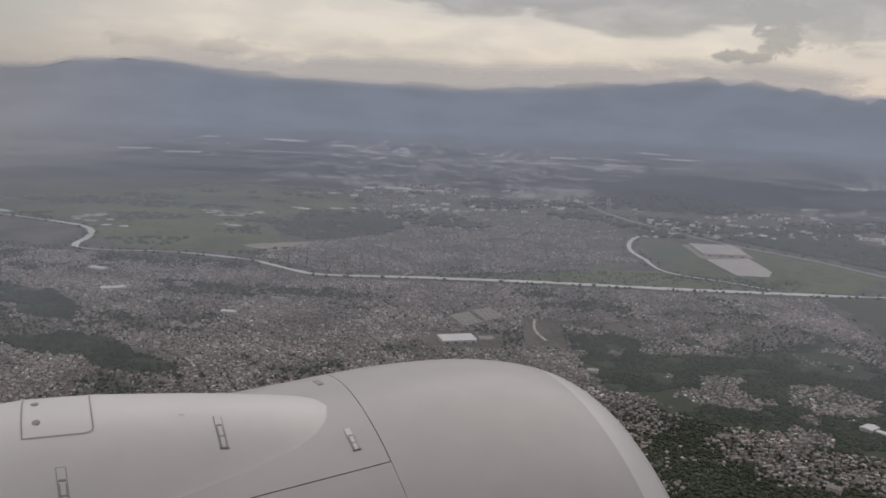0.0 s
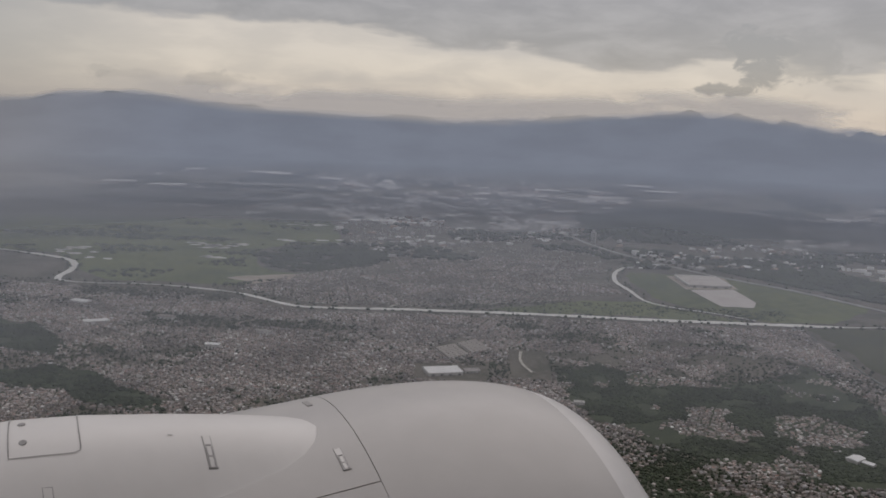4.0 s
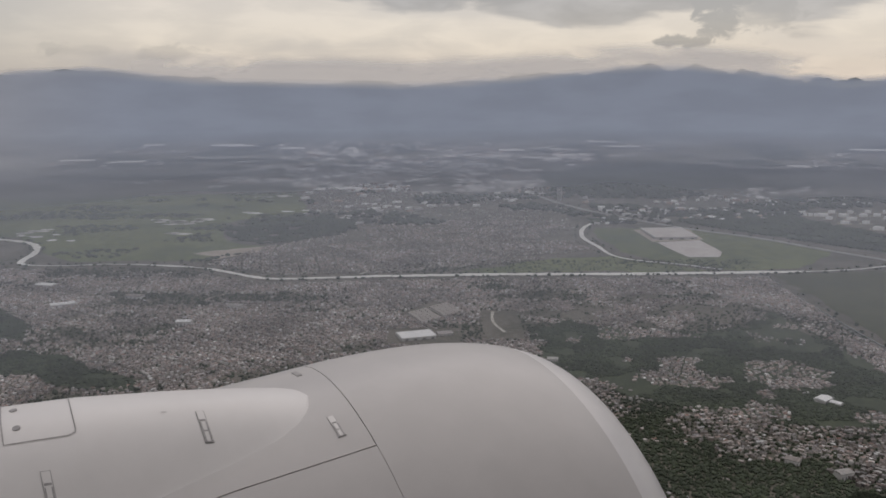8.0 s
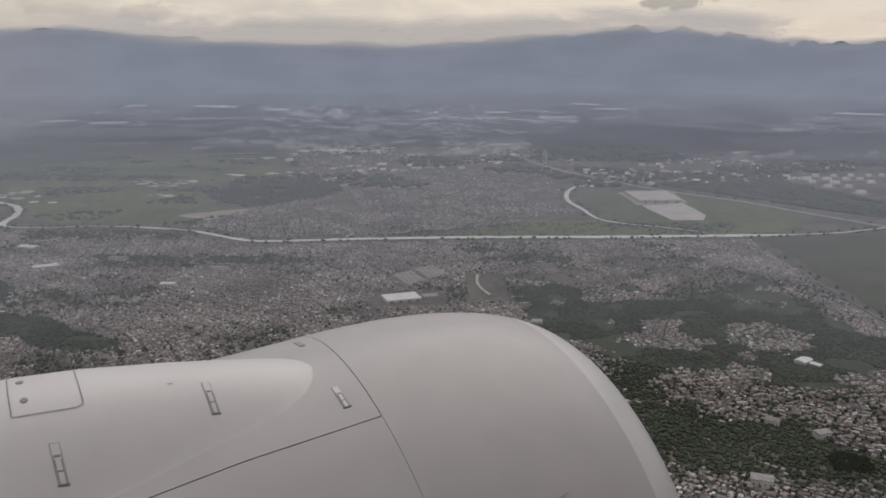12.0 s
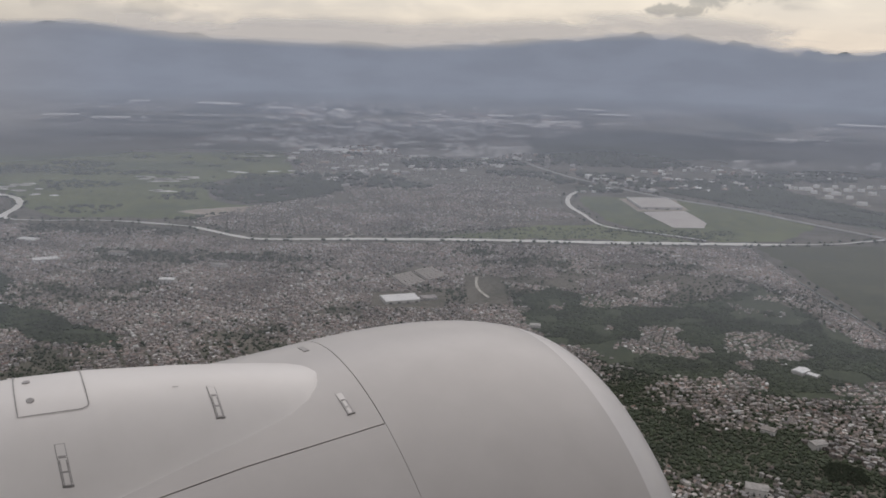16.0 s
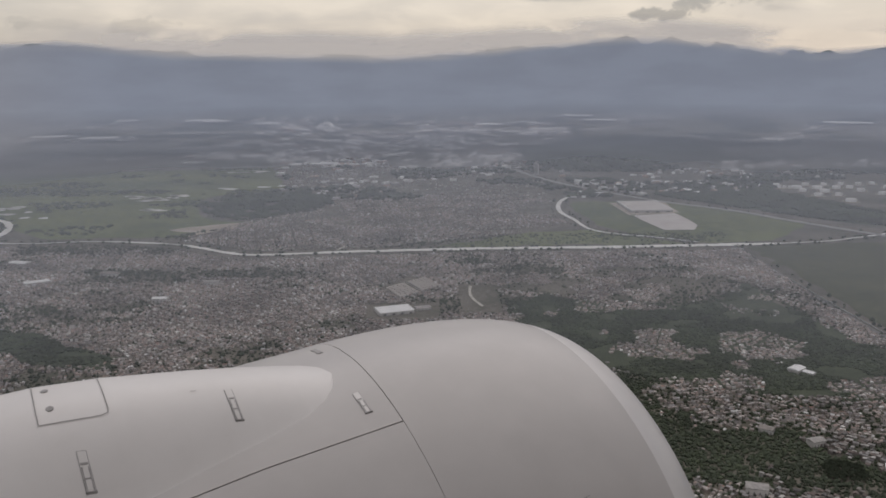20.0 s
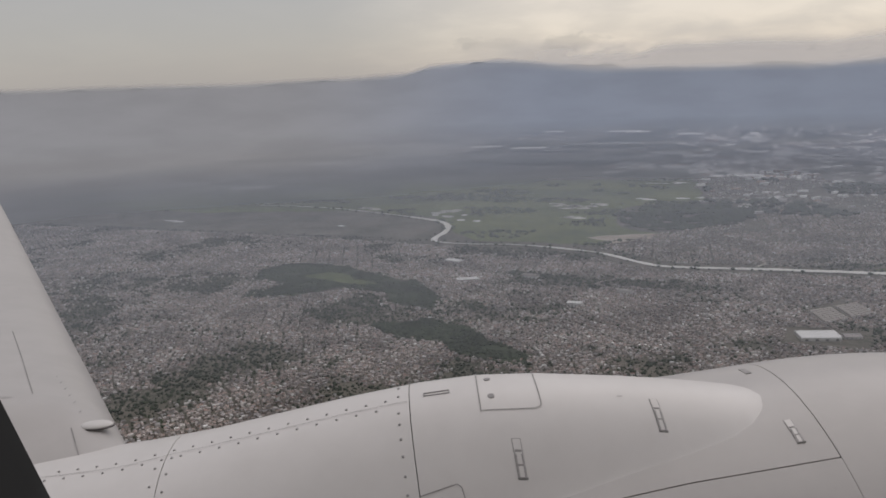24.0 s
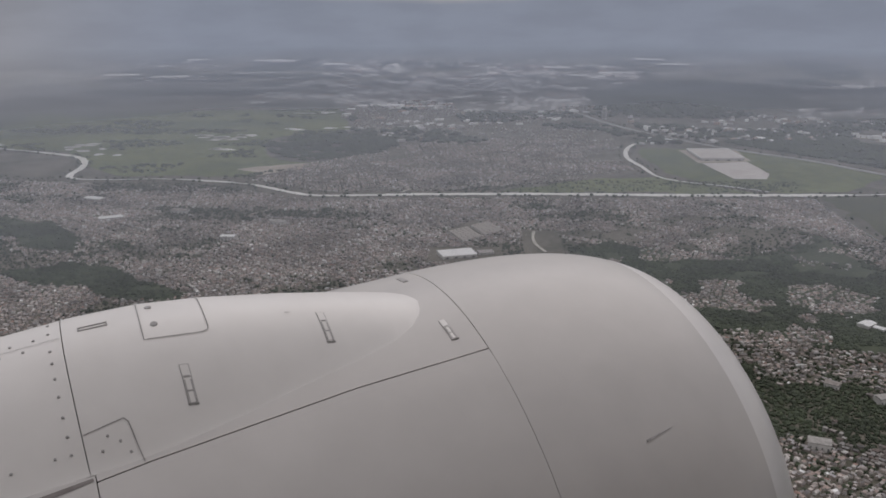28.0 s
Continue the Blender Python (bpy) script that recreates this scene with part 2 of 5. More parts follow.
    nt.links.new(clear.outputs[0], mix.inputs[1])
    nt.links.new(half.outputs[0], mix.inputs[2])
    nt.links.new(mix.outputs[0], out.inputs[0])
    return m


HAZE_REACH = 5900.0
HAZE = haze_mat()
SOIL = surface("town_soil", (0.058, 0.058, 0.040), (0.150, 0.134, 0.108), 0.012, 0.95, 0.12)
GRASS = surface("grass", (0.058, 0.078, 0.030), (0.138, 0.158, 0.060), 0.0035, 0.95, 0.05)
MEADOW = surface("wet_meadow", (0.036, 0.042, 0.017), (0.066, 0.070, 0.030), 0.008, 0.9, 0.07)
WOODLAND = surface("woodland_floor", (0.032, 0.042, 0.024), (0.06, 0.072, 0.04), 0.02, 0.95, 0.15)
SAND = surface("bare_sand", (0.30, 0.26, 0.21), (0.42, 0.37, 0.31), 0.03, 0.95, 0.2)
# Muddy water; the sky's reflection is painted into its near-white base colour.
WATER = surface("muddy_water_sky_shine", (0.70, 0.68, 0.63), (0.78, 0.765, 0.72), 0.01, 0.3)
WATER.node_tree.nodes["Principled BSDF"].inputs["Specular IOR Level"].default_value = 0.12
DARK_WATER = surface("dark_water", (0.035, 0.04, 0.03), (0.07, 0.075, 0.06), 0.05, 0.25)
ASPHALT = surface("pale_asphalt", (0.12, 0.12, 0.115), (0.2, 0.195, 0.19), 0.05, 0.9, 0.4)
CONCRETE = surface("worn_concrete", (0.23, 0.222, 0.21), (0.33, 0.32, 0.305), 0.04, 0.9, 0.4)
TRACK = surface("pale_track", (0.36, 0.34, 0.29), (0.5, 0.47, 0.41), 0.08, 0.95)
YARD = surface("concrete_yard", (0.46, 0.42, 0.39), (0.58, 0.545, 0.515), 0.03, 0.9, 0.2)
ROOFS = island_mat("roofs", [(20, (0.285, 0.25, 0.23)), (17, (0.165, 0.15, 0.143)), (16, (0.325, 0.25, 0.22)), (15, (0.41, 0.365, 0.335)), (15, (0.33, 0.31, 0.305)), (9, (0.49, 0.455, 0.425)), (3, (0.72, 0.71, 0.69)), (5, (0.265, 0.17, 0.138))])
WALLS = island_mat("walls", [(30, (0.37, 0.325, 0.29)), (25, (0.43, 0.395, 0.36)), (25, (0.28, 0.24, 0.212)), (20, (0.54, 0.515, 0.48))])
SHEDS = island_mat("shed_roofs", [(24, (0.48, 0.46, 0.45)), (20, (0.66, 0.65, 0.63)), (20, (0.32, 0.29, 0.275)), (22, (0.90, 0.90, 0.88)), (14, (0.38, 0.28, 0.23))], 0.6)
LEAVES = island_mat("leaves", [(34, (0.038, 0.049, 0.028)), (32, (0.043, 0.055, 0.031)), (24, (0.049, 0.062, 0.034)), (10, (0.060, 0.073, 0.040))], 0.9)
TERRACE_ROOF = surface("pale_fibre_roof", (0.36, 0.325, 0.29), (0.50, 0.46, 0.42), 0.2, 0.85, 2.0)
TANK_WHITE = surface("tank_paint", (0.78, 0.77, 0.75), (0.86, 0.855, 0.84), 0.2, 0.5)
TANK_TOP = surface("tank_top", (0.60, 0.57, 0.54), (0.72, 0.70, 0.67), 0.15, 0.7)
BUILDING_WHITE = surface("white_sheet_roof", (0.56, 0.56, 0.55), (0.74, 0.735, 0.72), 0.16, 0.6, 1.3)
BUILDING_WALL = surface("pale_wall", (0.42, 0.4, 0.37), (0.55, 0.53, 0.5), 0.1, 0.8)
HOUSE_WALL = island_mat("house_wall", [(30, (0.22, 0.188, 0.165)), (25, (0.27, 0.247, 0.22)), (25, (0.17, 0.148, 0.13)), (20, (0.36, 0.34, 0.31))], 0.85, "object")
ROOF_TILE = island_mat("roof_tile", [(40, (0.195, 0.158, 0.14)), (35, (0.165, 0.138, 0.123)), (25, (0.135, 0.108, 0.096))], 0.85, "object")
ROOF_GREY = island_mat("roof_sheet", [(40, (0.20, 0.18, 0.165)), (35, (0.13, 0.122, 0.117)), (25, (0.27, 0.255, 0.245))], 0.7, "object")
ROOF_PALE = island_mat("roof_slab", [(45, (0.24, 0.215, 0.195)), (37, (0.31, 0.295, 0.275)), (18, (0.43, 0.415, 0.39))], 0.8, "object")
BARK = surface("bark", (0.06, 0.05, 0.04), (0.12, 0.1, 0.08), 3.0, 0.95)
# Woodland green, its tone lifted a little to stand in for far haze.
MOUNTAIN = surface("wooded_slope_haze_lift", (0.04, 0.055, 0.04), (0.085, 0.10, 0.065), 0.004, 0.95, 0.03)
PAINT = surface("white_aircraft_paint", (0.575, 0.55, 0.525), (0.62, 0.595, 0.57), 0.9, 0.45, 6.0, coat=0.3)
PAINT_GREY = surface("grey_cowl_paint", (0.395, 0.373, 0.355), (0.435, 0.412, 0.393), 0.8, 0.45, 5.0, coat=0.3)
LIP = surface("bare_metal_lip", (0.52, 0.50, 0.485), (0.58, 0.562, 0.548), 1.5, 0.36, 8.0, metal=0.25)
GAP = surface("dark_gap", (0.06, 0.055, 0.052), (0.11, 0.10, 0.096), 3.0, 0.8)
STEEL = surface("latch_steel", (0.22, 0.21, 0.2), (0.30, 0.285, 0.275), 30.0, 0.5)
RIVET = surface("rivet_grey", (0.25, 0.24, 0.232), (0.31, 0.297, 0.288), 40.0, 0.5)
RECESS_SHADE = surface("painted_recess_shade", (0.12, 0.105, 0.098), (0.19, 0.17, 0.16), 6.0, 0.7, 40.0)
RUBBER = surface("black_rubber", (0.012, 0.012, 0.012), (0.03, 0.03, 0.03), 20.0, 0.8)
CABIN = surface("cabin_plastic", (0.40, 0.39, 0.38), (0.5, 0.49, 0.48), 4.0, 0.6)


# ---- mesh helpers ----
def mesh_of(name, verts, faces, mats, index=None, smooth=False):
    me = bpy.data.meshes.new(name)
    me.from_pydata(verts, [], faces)
    for m in mats:
        me.materials.append(m)
    if index is not None:
        me.polygons.foreach_set("material_index", np.asarray(index, dtype=np.int32))
    if smooth:
        me.polygons.foreach_set("use_smooth", np.ones(len(me.polygons), dtype=bool))
    me.update()
    return me


def part(name, me, parent, label=""):
    ob = new(name, me)
    ob.parent = parent
    return tagged(ob, label)


def inside(px, py, poly):
    """Which of the places lie inside the polygon."""
    px, py = np.asarray(px, float), np.asarray(py, float)
    hit = np.zeros(px.shape, bool)
    for (x0, y0), (x1, y1) in zip(poly, poly[1:] + poly[:1]):
        cross = (y0 > py) != (y1 > py)
        hit ^= cross & (px < (x1 - x0) * (py - y0) / ((y1 - y0) or 1e-9) + x0)
    return hit


def value_noise(px, py, size, seed):
    """Smooth random field, 0 to 1, with lumps of the given size."""
    rs = np.random.RandomState(seed)
    table = rs.rand(64, 64)
    u, v = np.asarray(px) / size + 500, np.asarray(py) / size + 500
    i, j = np.floor(u).astype(int), np.floor(v).astype(int)
    fu, fv = u - i, v - j
    fu, fv = fu * fu * (3 - 2 * fu), fv * fv * (3 - 2 * fv)
    g = lambda a, b: table[a % 64, b % 64]
    return (g(i, j) * (1 - fu) + g(i + 1, j) * fu) * (1 - fv) + (g(i, j + 1) * (1 - fu) + g(i + 1, j + 1) * fu) * fv


def smooth_line(points, step):
    """A rounded line through a few places."""
    pts = [np.array(p, float) for p in points]
    pts = [2 * pts[0] - pts[1]] + pts + [2 * pts[-1] - pts[-2]]
    out = []
    for a, b, c, d in zip(pts, pts[1:], pts[2:], pts[3:]):
        n = max(2, int(np.linalg.norm(c - b) / step))
        for k in range(n):
            t = k / n
            out.append(0.5 * (2 * b + (c - a) * t + (2 * a - 5 * b + 4 * c - d) * t * t + (3 * b - 3 * c + d - a) * t ** 3))
    return np.array(out + [pts[-2]])


def ribbon(name, points, width, z, mat, ragged=0.0, seed=1, step=12.0):
    """A strip of ground, water or road along a line, with a small thickness."""
    line = smooth_line(points, step)
    rs = np.random.RandomState(seed)
    way = np.gradient(line, axis=0)
    way /= np.linalg.norm(way, axis=1)[:, None]
    side = np.c_[-way[:, 1], way[:, 0]]
    if isinstance(width, dict):
        widths = np.interp(line[:, 0], list(width), list(width.values()))
    else:
        widths = np.interp(np.linspace(0, 1, len(line)), np.linspace(0, 1, len(width)), width) if isinstance(width, tuple) else np.full(len(line), float(width))
    verts, faces = [], []
    for i, (p, s, w) in enumerate(zip(line, side, widths)):
        a, b = w / 2 * (1 + ragged * (rs.rand() - 0.5)), w / 2 * (1 + ragged * (rs.rand() - 0.5))
        for q, h in ((p - s * a, z - 0.35), (p - s * a, z), (p + s * b, z), (p + s * b, z - 0.35)):
            verts.append((q[0], q[1], h))
        if i:
            k = 4 * i
            faces += [(k - 4 + j, k - 3 + j, k + 1 + j, k + j) for j in range(3)]
    ob = new(name, mesh_of(name, verts, [f[::-1] for f in faces], [mat]))
    return ob


def patch_sheet(name, poly, z, mat, rough=12.0, seed=1, cell=40.0):
    """A sheet of ground with a wandering edge."""
    rs = np.random.RandomState(seed)
    pts = []
    for (x0, y0), (x1, y1) in zip(poly, poly[1:] + poly[:1]):
        n = max(1, int(math.hypot(x1 - x0, y1 - y0) / cell))
        for k in range(n):
            t = k / n
            pts.append((x0 + (x1 - x0) * t + rs.uniform(-rough, rough), y0 + (y1 - y0) * t + rs.uniform(-rough, rough), z))
    bm = bmesh.new()
    f = bm.faces.new([bm.verts.new(p) for p in pts])
    if f.normal.z < 0:
        f.normal_flip()
    bm.normal_update()
    bmesh.ops.triangulate(bm, faces=bm.faces[:])
    me = bpy.data.meshes.new(name)
    bm.to_mesh(me)
    bm.free()
    for q in me.polygons:
        if q.normal.z < 0:
            q.flip()
    me.materials.append(mat)
    return new(name, me)


# ---- ground, mountains and haze sheet ----
HILLS = [(560, 2900, 260, 170, 26), (-320, 1990, 130, 100, 8), (860, 3250, 300, 160, 26), (1500, 3000, 350, 220, 30)]


def ground_height(x, y):
    x, y = np.asarray(x, float), np.asarray(y, float)
    r, az = np.hypot(x, y), np.degrees(np.arctan2(x, y))
    top = H + 4850 * np.tan(np.radians(np.interp(az, RIDGE_AZ, RIDGE_EL)))
    teeth = 0.5 + 0.9 * np.clip((az + 6) / 12, 0, 1)
    top = top + 34 * (value_noise(az * 10, r * 0.03, 16.0, 5) - 0.5) + teeth * (22 * (value_noise(az * 10, r * 0.03, 7.0, 6) - 0.5) + 20 * (value_noise(az * 10, r * 0.03, 3.0, 8) - 0.5))
    u = np.clip((r - 4500) / 350, 0, 1)
    rise = u ** 1.5 * (0.72 + 0.28 * u) * top * (1 - 0.55 * (1 - u) * value_noise(az * 10, r * 0.06, 9.0, 7) * (u > 0))
    fall = np.clip((r - 4850) / 140, 0, 1)
    z = np.maximum(58 * np.clip((r - 4150) / 400, 0, 1) ** 1.4, rise) * (1 - 0.6 * fall)
    for cx, cy, sx, sy, h in HILLS:
        g = np.exp(-(((x - cx) / sx) ** 2 + ((y - cy) / sy) ** 2))
        z = z + np.where(g > 0.05, (g - 0.05) * h, 0)
    return z


def polar(name, radii, step, height, mats, pick=None, smooth=True):
    az = np.radians(np.arange(0, 360, step))
    n = len(az)
    verts = [(0.0, 0.0, 0.0)] if radii[0] == 0 else []
    rings = []
    for r in radii:
        if r == 0:
            continue
        x, y = r * np.sin(az), r * np.cos(az)
        rings.append(len(verts))
        verts += list(zip(x.tolist(), y.tolist(), np.broadcast_to(height(x, y), x.shape).tolist()))
    faces, index = [], []
    if radii[0] == 0:
        faces += [(0, rings[0] + (i + 1) % n, rings[0] + i) for i in range(n)]
        index += [0] * n
    for k, (a, b) in enumerate(zip(rings, rings[1:])):
        for i in range(n):
            j = (i + 1) % n
            faces.append((a + i, a + j, b + j, b + i))
            index.append(pick(k) if pick else 0)
    return new(name, mesh_of(name, verts, faces, mats, index, smooth))


RADII = [0] + list(range(150, 4200, 150)) + list(range(4220, 4990, 22))
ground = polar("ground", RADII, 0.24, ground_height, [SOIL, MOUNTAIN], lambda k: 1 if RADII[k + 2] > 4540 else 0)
tagged(ground, "hazy plain with wooded mountains at its far edge", "ground", kind="structure")


# Added sheet that carries the painted haze; it curls up before the mountains.
def haze_sheet():
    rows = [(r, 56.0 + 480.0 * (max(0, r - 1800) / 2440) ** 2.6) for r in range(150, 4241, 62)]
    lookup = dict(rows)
    ob = polar("mist", [r for r, _ in rows], 2.0, lambda x, y: lookup[int(round(float(np.hypot(x[0], y[0]))))], [HAZE])
    return tagged(ob, "thin sheet painted with grey-blue distance haze, thick before the mountains", "mist", kind="stuff")


haze_sheet()


# ---- water, fields, roads ----
RIVER = [(-1500, 2010), (-1250, 1990), (-962, 1887), (-842, 1819), (-793, 1722), (-768, 1610), (-690, 1590), (-600, 1602), (-504, 1588), (-414, 1558), (-330, 1495), (-270, 1470), (-118, 1485), (30, 1495), (176, 1498), (336, 1497), (535, 1504), (617, 1508), (715, 1523), (776, 1547), (857, 1581), (941, 1602), (1018, 1624), (1300, 1660), (1700, 1650)]
TRIBUTARY = [(420, 2120), (350, 2060), (312, 1960), (300, 1859), (313, 1759), (324, 1663), (362, 1613), (422, 1580), (490, 1530)]
CANAL = [(545, 1500), (541, 1230), (545, 1000), (552, 840), (556, 600), (556, 300)]
HIGHWAY = [(150, 3300), (243, 2779), (331, 2394), (444, 2148), (546, 1980), (664, 1844), (735, 1723), (801, 1619), (853, 1543), (913, 1449), (987, 1302), (1200, 950)]

GRASS_WEST = [(-2400, 2350), (-1253, 2569), (-437, 2710), (-330, 2250), (-480, 2010), (-450, 1850), (-330, 1780), (-430, 1630), (-690, 1620), (-790, 1740), (-900, 1890), (-1140, 1960), (-1560, 1850), (-2400, 1950)]
GRASS_EAST = [(562, 1492), (800, 1512), (1000, 1580), (1500, 1620), (1900, 1500), (1500, 400), (900, 100), (566, 250)]
GRASS_BASIN = [(345, 1990), (560, 1985), (760, 1690), (620, 1530), (520, 1520), (430, 1580), (350, 1700), (326, 1860)]
GRASS_BANK = [(20, 1515), (470, 1516), (380, 1600), (330, 1660), (200, 1640), (110, 1575)]
FOREST_NORTH = [(-470, 1990), (-376, 2195), (-200, 2120), (-190, 1960), (-320, 1790), (-434, 1850)]
FOREST_MID = [(130, 960), (112, 1120), (170, 1190), (290, 1100), (380, 1130), (470, 1240), (478, 1110), (490, 960), (552, 925), (552, 762), (440, 792), (335, 802), (290, 832), (200, 885)]
FOREST_FAR = [(330, 2700), (380, 3200), (700, 3320), (1000, 3250), (1000, 2900), (560, 2560)]
FOREST_TANKS = [(560, 2080), (610, 2230), (830, 2190), (900, 1980), (980, 1760), (900, 1640), (800, 1740), (680, 1900)]
FOREST_WEST = [(-960, 1290), (-900, 1345), (-800, 1330), (-730, 1290), (-640, 1265), (-560, 1180), (-540, 1110), (-610, 1120), (-650, 1180), (-735, 1185), (-780, 1120), (-860, 1090), (-840, 1190), (-910, 1215)]
FOREST_SOUTH = [(-520, 1055), (-455, 1040), (-400, 985), (-330, 950), (-345, 915), (-420, 925), (-455, 965), (-540, 975), (-580, 1010)]
CLEARING = [(-850, 1262), (-815, 1290), (-770, 1280), (-745, 1250), (-700, 1246), (-690, 1222), (-745, 1215), (-790, 1235), (-835, 1232)]
SAND_BANK = [(-470, 1715), (-370, 1765), (-345, 1712), (-420, 1640)]
HAMLET = [(330, 930), (400, 905), (440, 960), (395, 1010), (350, 1000)]
STRIP = [(548, 1470), (537, 1230), (534, 950), (500, 952), (490, 1070), (480, 1170), (475, 1230), (430, 1300), (440, 1450)]
TOWN_NORTH = [(-424, 1592), (-360, 1760), (-190, 1960), (-180, 2060), (104, 2170), (300, 2020), (318, 1900), (330, 1760), (190, 1640), (100, 1590), (-62, 1525), (-260, 1500), (-330, 1530)]
INDUSTRY = [(-800, 3000), (-620, 4250), (72, 4300), (700, 4200), (640, 3600), (330, 3000), (300, 2620), (-15, 2650), (-372, 2760)]
FAR_EAST = [(560, 2400), (700, 2560), (1000, 2750), (1900, 2700), (1900, 2250), (880, 2240)]

for nm, poly, z, mat, cat, label, seed in (
        ("field", GRASS_WEST, 0.5, GRASS, "field", "wide green grazing field beside the winding river", 1),
        ("field", GRASS_EAST, 0.5, MEADOW, "field", "wide dark green marsh meadow beside the canal", 2),
        ("field", GRASS_BASIN, 0.5, GRASS, "field", "green field round the big storehouse", 3),
        ("field", GRASS_BANK, 0.5, GRASS, "field", "green strip of grass along the river", 4),
        ("woodland", FOREST_NORTH, 0.8, WOODLAND, "woodland", "ground under a dark wood beside the town", 5),
        ("woodland", FOREST_MID, 0.8, WOODLAND, "woodland", "ground under a dark green wood between settlements", 6),
        ("woodland", FOREST_TANKS, 0.8, WOODLAND, "woodland", "ground under a dark wood before the tank farm", 7),
        ("woodland", FOREST_WEST, 0.8, WOODLAND, "woodland", "ground under a wood inside the town", 8),
        ("woodland", FOREST_SOUTH, 0.8, WOODLAND, "woodland", "ground under a small wood inside the town", 9),
        ("field", CLEARING, 1.1, GRASS, "field", "light green clearing inside the wood", 10),
        ("sand_bank", SAND_BANK, 1.0, SAND, "sand", "bare pale sand beside the river", 11)):
    tagged(patch_sheet(nm, poly, z, mat, 9.0 if nm == "field" else 14.0, seed, 26.0), label, cat, kind="structure")

tagged(ribbon("river", RIVER, {-1500: 4, -980: 5, -950: 12, -800: 15, -765: 11, -740: 3, -560: 2.5, -520: 9, -470: 10, -440: 3, -420: 4, -400: 11, -250: 12, 0: 16, 300: 18, 560: 18, 610: 14, 640: 4, 820: 5, 860: 11, 900: 6, 1300: 8, 1700: 8}, 0.95, WATER, 0.5, 3), "muddy river, painted pale as sky reflection, running straight past the town", "river", kind="structure")
tagged(ribbon("tributary", TRIBUTARY, (6, 10, 9, 5, 3), 1.2, WATER, 0.5, 4), "winding stream, painted pale as sky reflection, that joins the river", "river", kind="structure")
tagged(ribbon("canal", CANAL, 2.6, 1.0, DARK_WATER, 0.2, 5), "narrow straight drainage canal beside a meadow", "canal", kind="structure")
tagged(ribbon("canal_road", [(x - 7, y) for x, y in CANAL], 4.0, 0.9, ASPHALT, 0.2, 6), "narrow pale road along the canal", "road", kind="structure")
tagged(ribbon("highway", HIGHWAY, 15.0, 1.5, CONCRETE, 0.08, 7), "grey highway crossing the plain", "road", kind="structure")
tagged(ribbon("track", [(73, 1241), (70, 1200), (73, 1168), (83, 1133)], 4.0, 1.3, TRACK, 0.4, 8), "pale dirt track through grass", "track", kind="structure")
tagged(ribbon("lane", [(-150, 1600), (-142, 1560), (-128, 1528), (-140, 1500)], 5.0, 1.3, TRACK, 0.3, 9), "pale lane down to the river", "track", kind="structure")
# flooded ponds in the western field
rs = np.random.RandomState(12)
PONDS = ((-909, 1941, 4), (-860, 1913, 3), (-899, 1987, 4), (-794, 1875, 2), (-675, 2147, 3), (-610, 2091, 6), (-562, 2135, 5), (-588, 1931, 3), (-473, 2255, 3), (-378, 2285, 2), (-522, 2571, 3), (-464, 2607, 3), (-640, 2120, 4), (-2016, 2055, 2), (-1895, 2253, 2), (-2198, 2585, 2), (-1119, 1987, 3), (-1060, 1732, 1), (-1525, 1700, 2))
for k, (cx, cy, n) in enumerate(PONDS):
    for j in range(n):
        x, y = cx + rs.uniform(-26, 26) * (n > 1), cy + rs.uniform(-22, 22) * (n > 1)
        w, d = rs.uniform(10, 26), rs.uniform(6, 13)
        poly = [(x + w * math.cos(a) * rs.uniform(0.6, 1.2), y + d * math.sin(a) * rs.uniform(0.6, 1.2)) for a in np.linspace(0, 2 * math.pi, 11)[:-1]]
        tagged(patch_sheet("pond", poly, 1.3, WATER, 1.5, k * 9 + j, 12.0), "shallow pond, painted pale as sky reflection, in the green field", "pond", "ponds in the field", "structure")


# ---- houses and trees, joined ----
def houses(name, x, y, turn, w, d, h, roof, mats, label, category="houses"):
    """Many small gabled houses in one mesh."""
    n = len(x)
    c, s = np.cos(turn), np.sin(turn)
    z0 = ground_height(x, y) - 0.3
    loc = [(-1, -1, 0), (1, -1, 0), (1, 1, 0), (-1, 1, 0), (-1, -1, 1), (1, -1, 1), (1, 1, 1), (-1, 1, 1), (-1, 0, 2), (1, 0, 2)]
    V = np.zeros((n, 10, 3))
    for i, (a, b, lev) in enumerate(loc):
        lx, ly = a * w / 2, b * d / 2
        V[:, i, 0], V[:, i, 1] = x + lx * c - ly * s, y + lx * s + ly * c
        V[:, i, 2] = z0 + (0 if lev == 0 else h if lev == 1 else h + roof)
    pattern = [(0, 1, 5, 4), (1, 2, 6, 9, 5), (2, 3, 7, 6), (3, 0, 4, 8, 7), (4, 5, 9, 8), (6, 7, 8, 9)]
    base = (np.arange(n) * 10).tolist()
    faces = [tuple(b + k for k in f) for b in base for f in pattern]
    ob = new(name, mesh_of(name, V.reshape(-1, 3).tolist(), faces, mats, np.tile([1, 1, 1, 1, 0, 0], n)))
    return tagged(ob, label, category, kind="stuff")


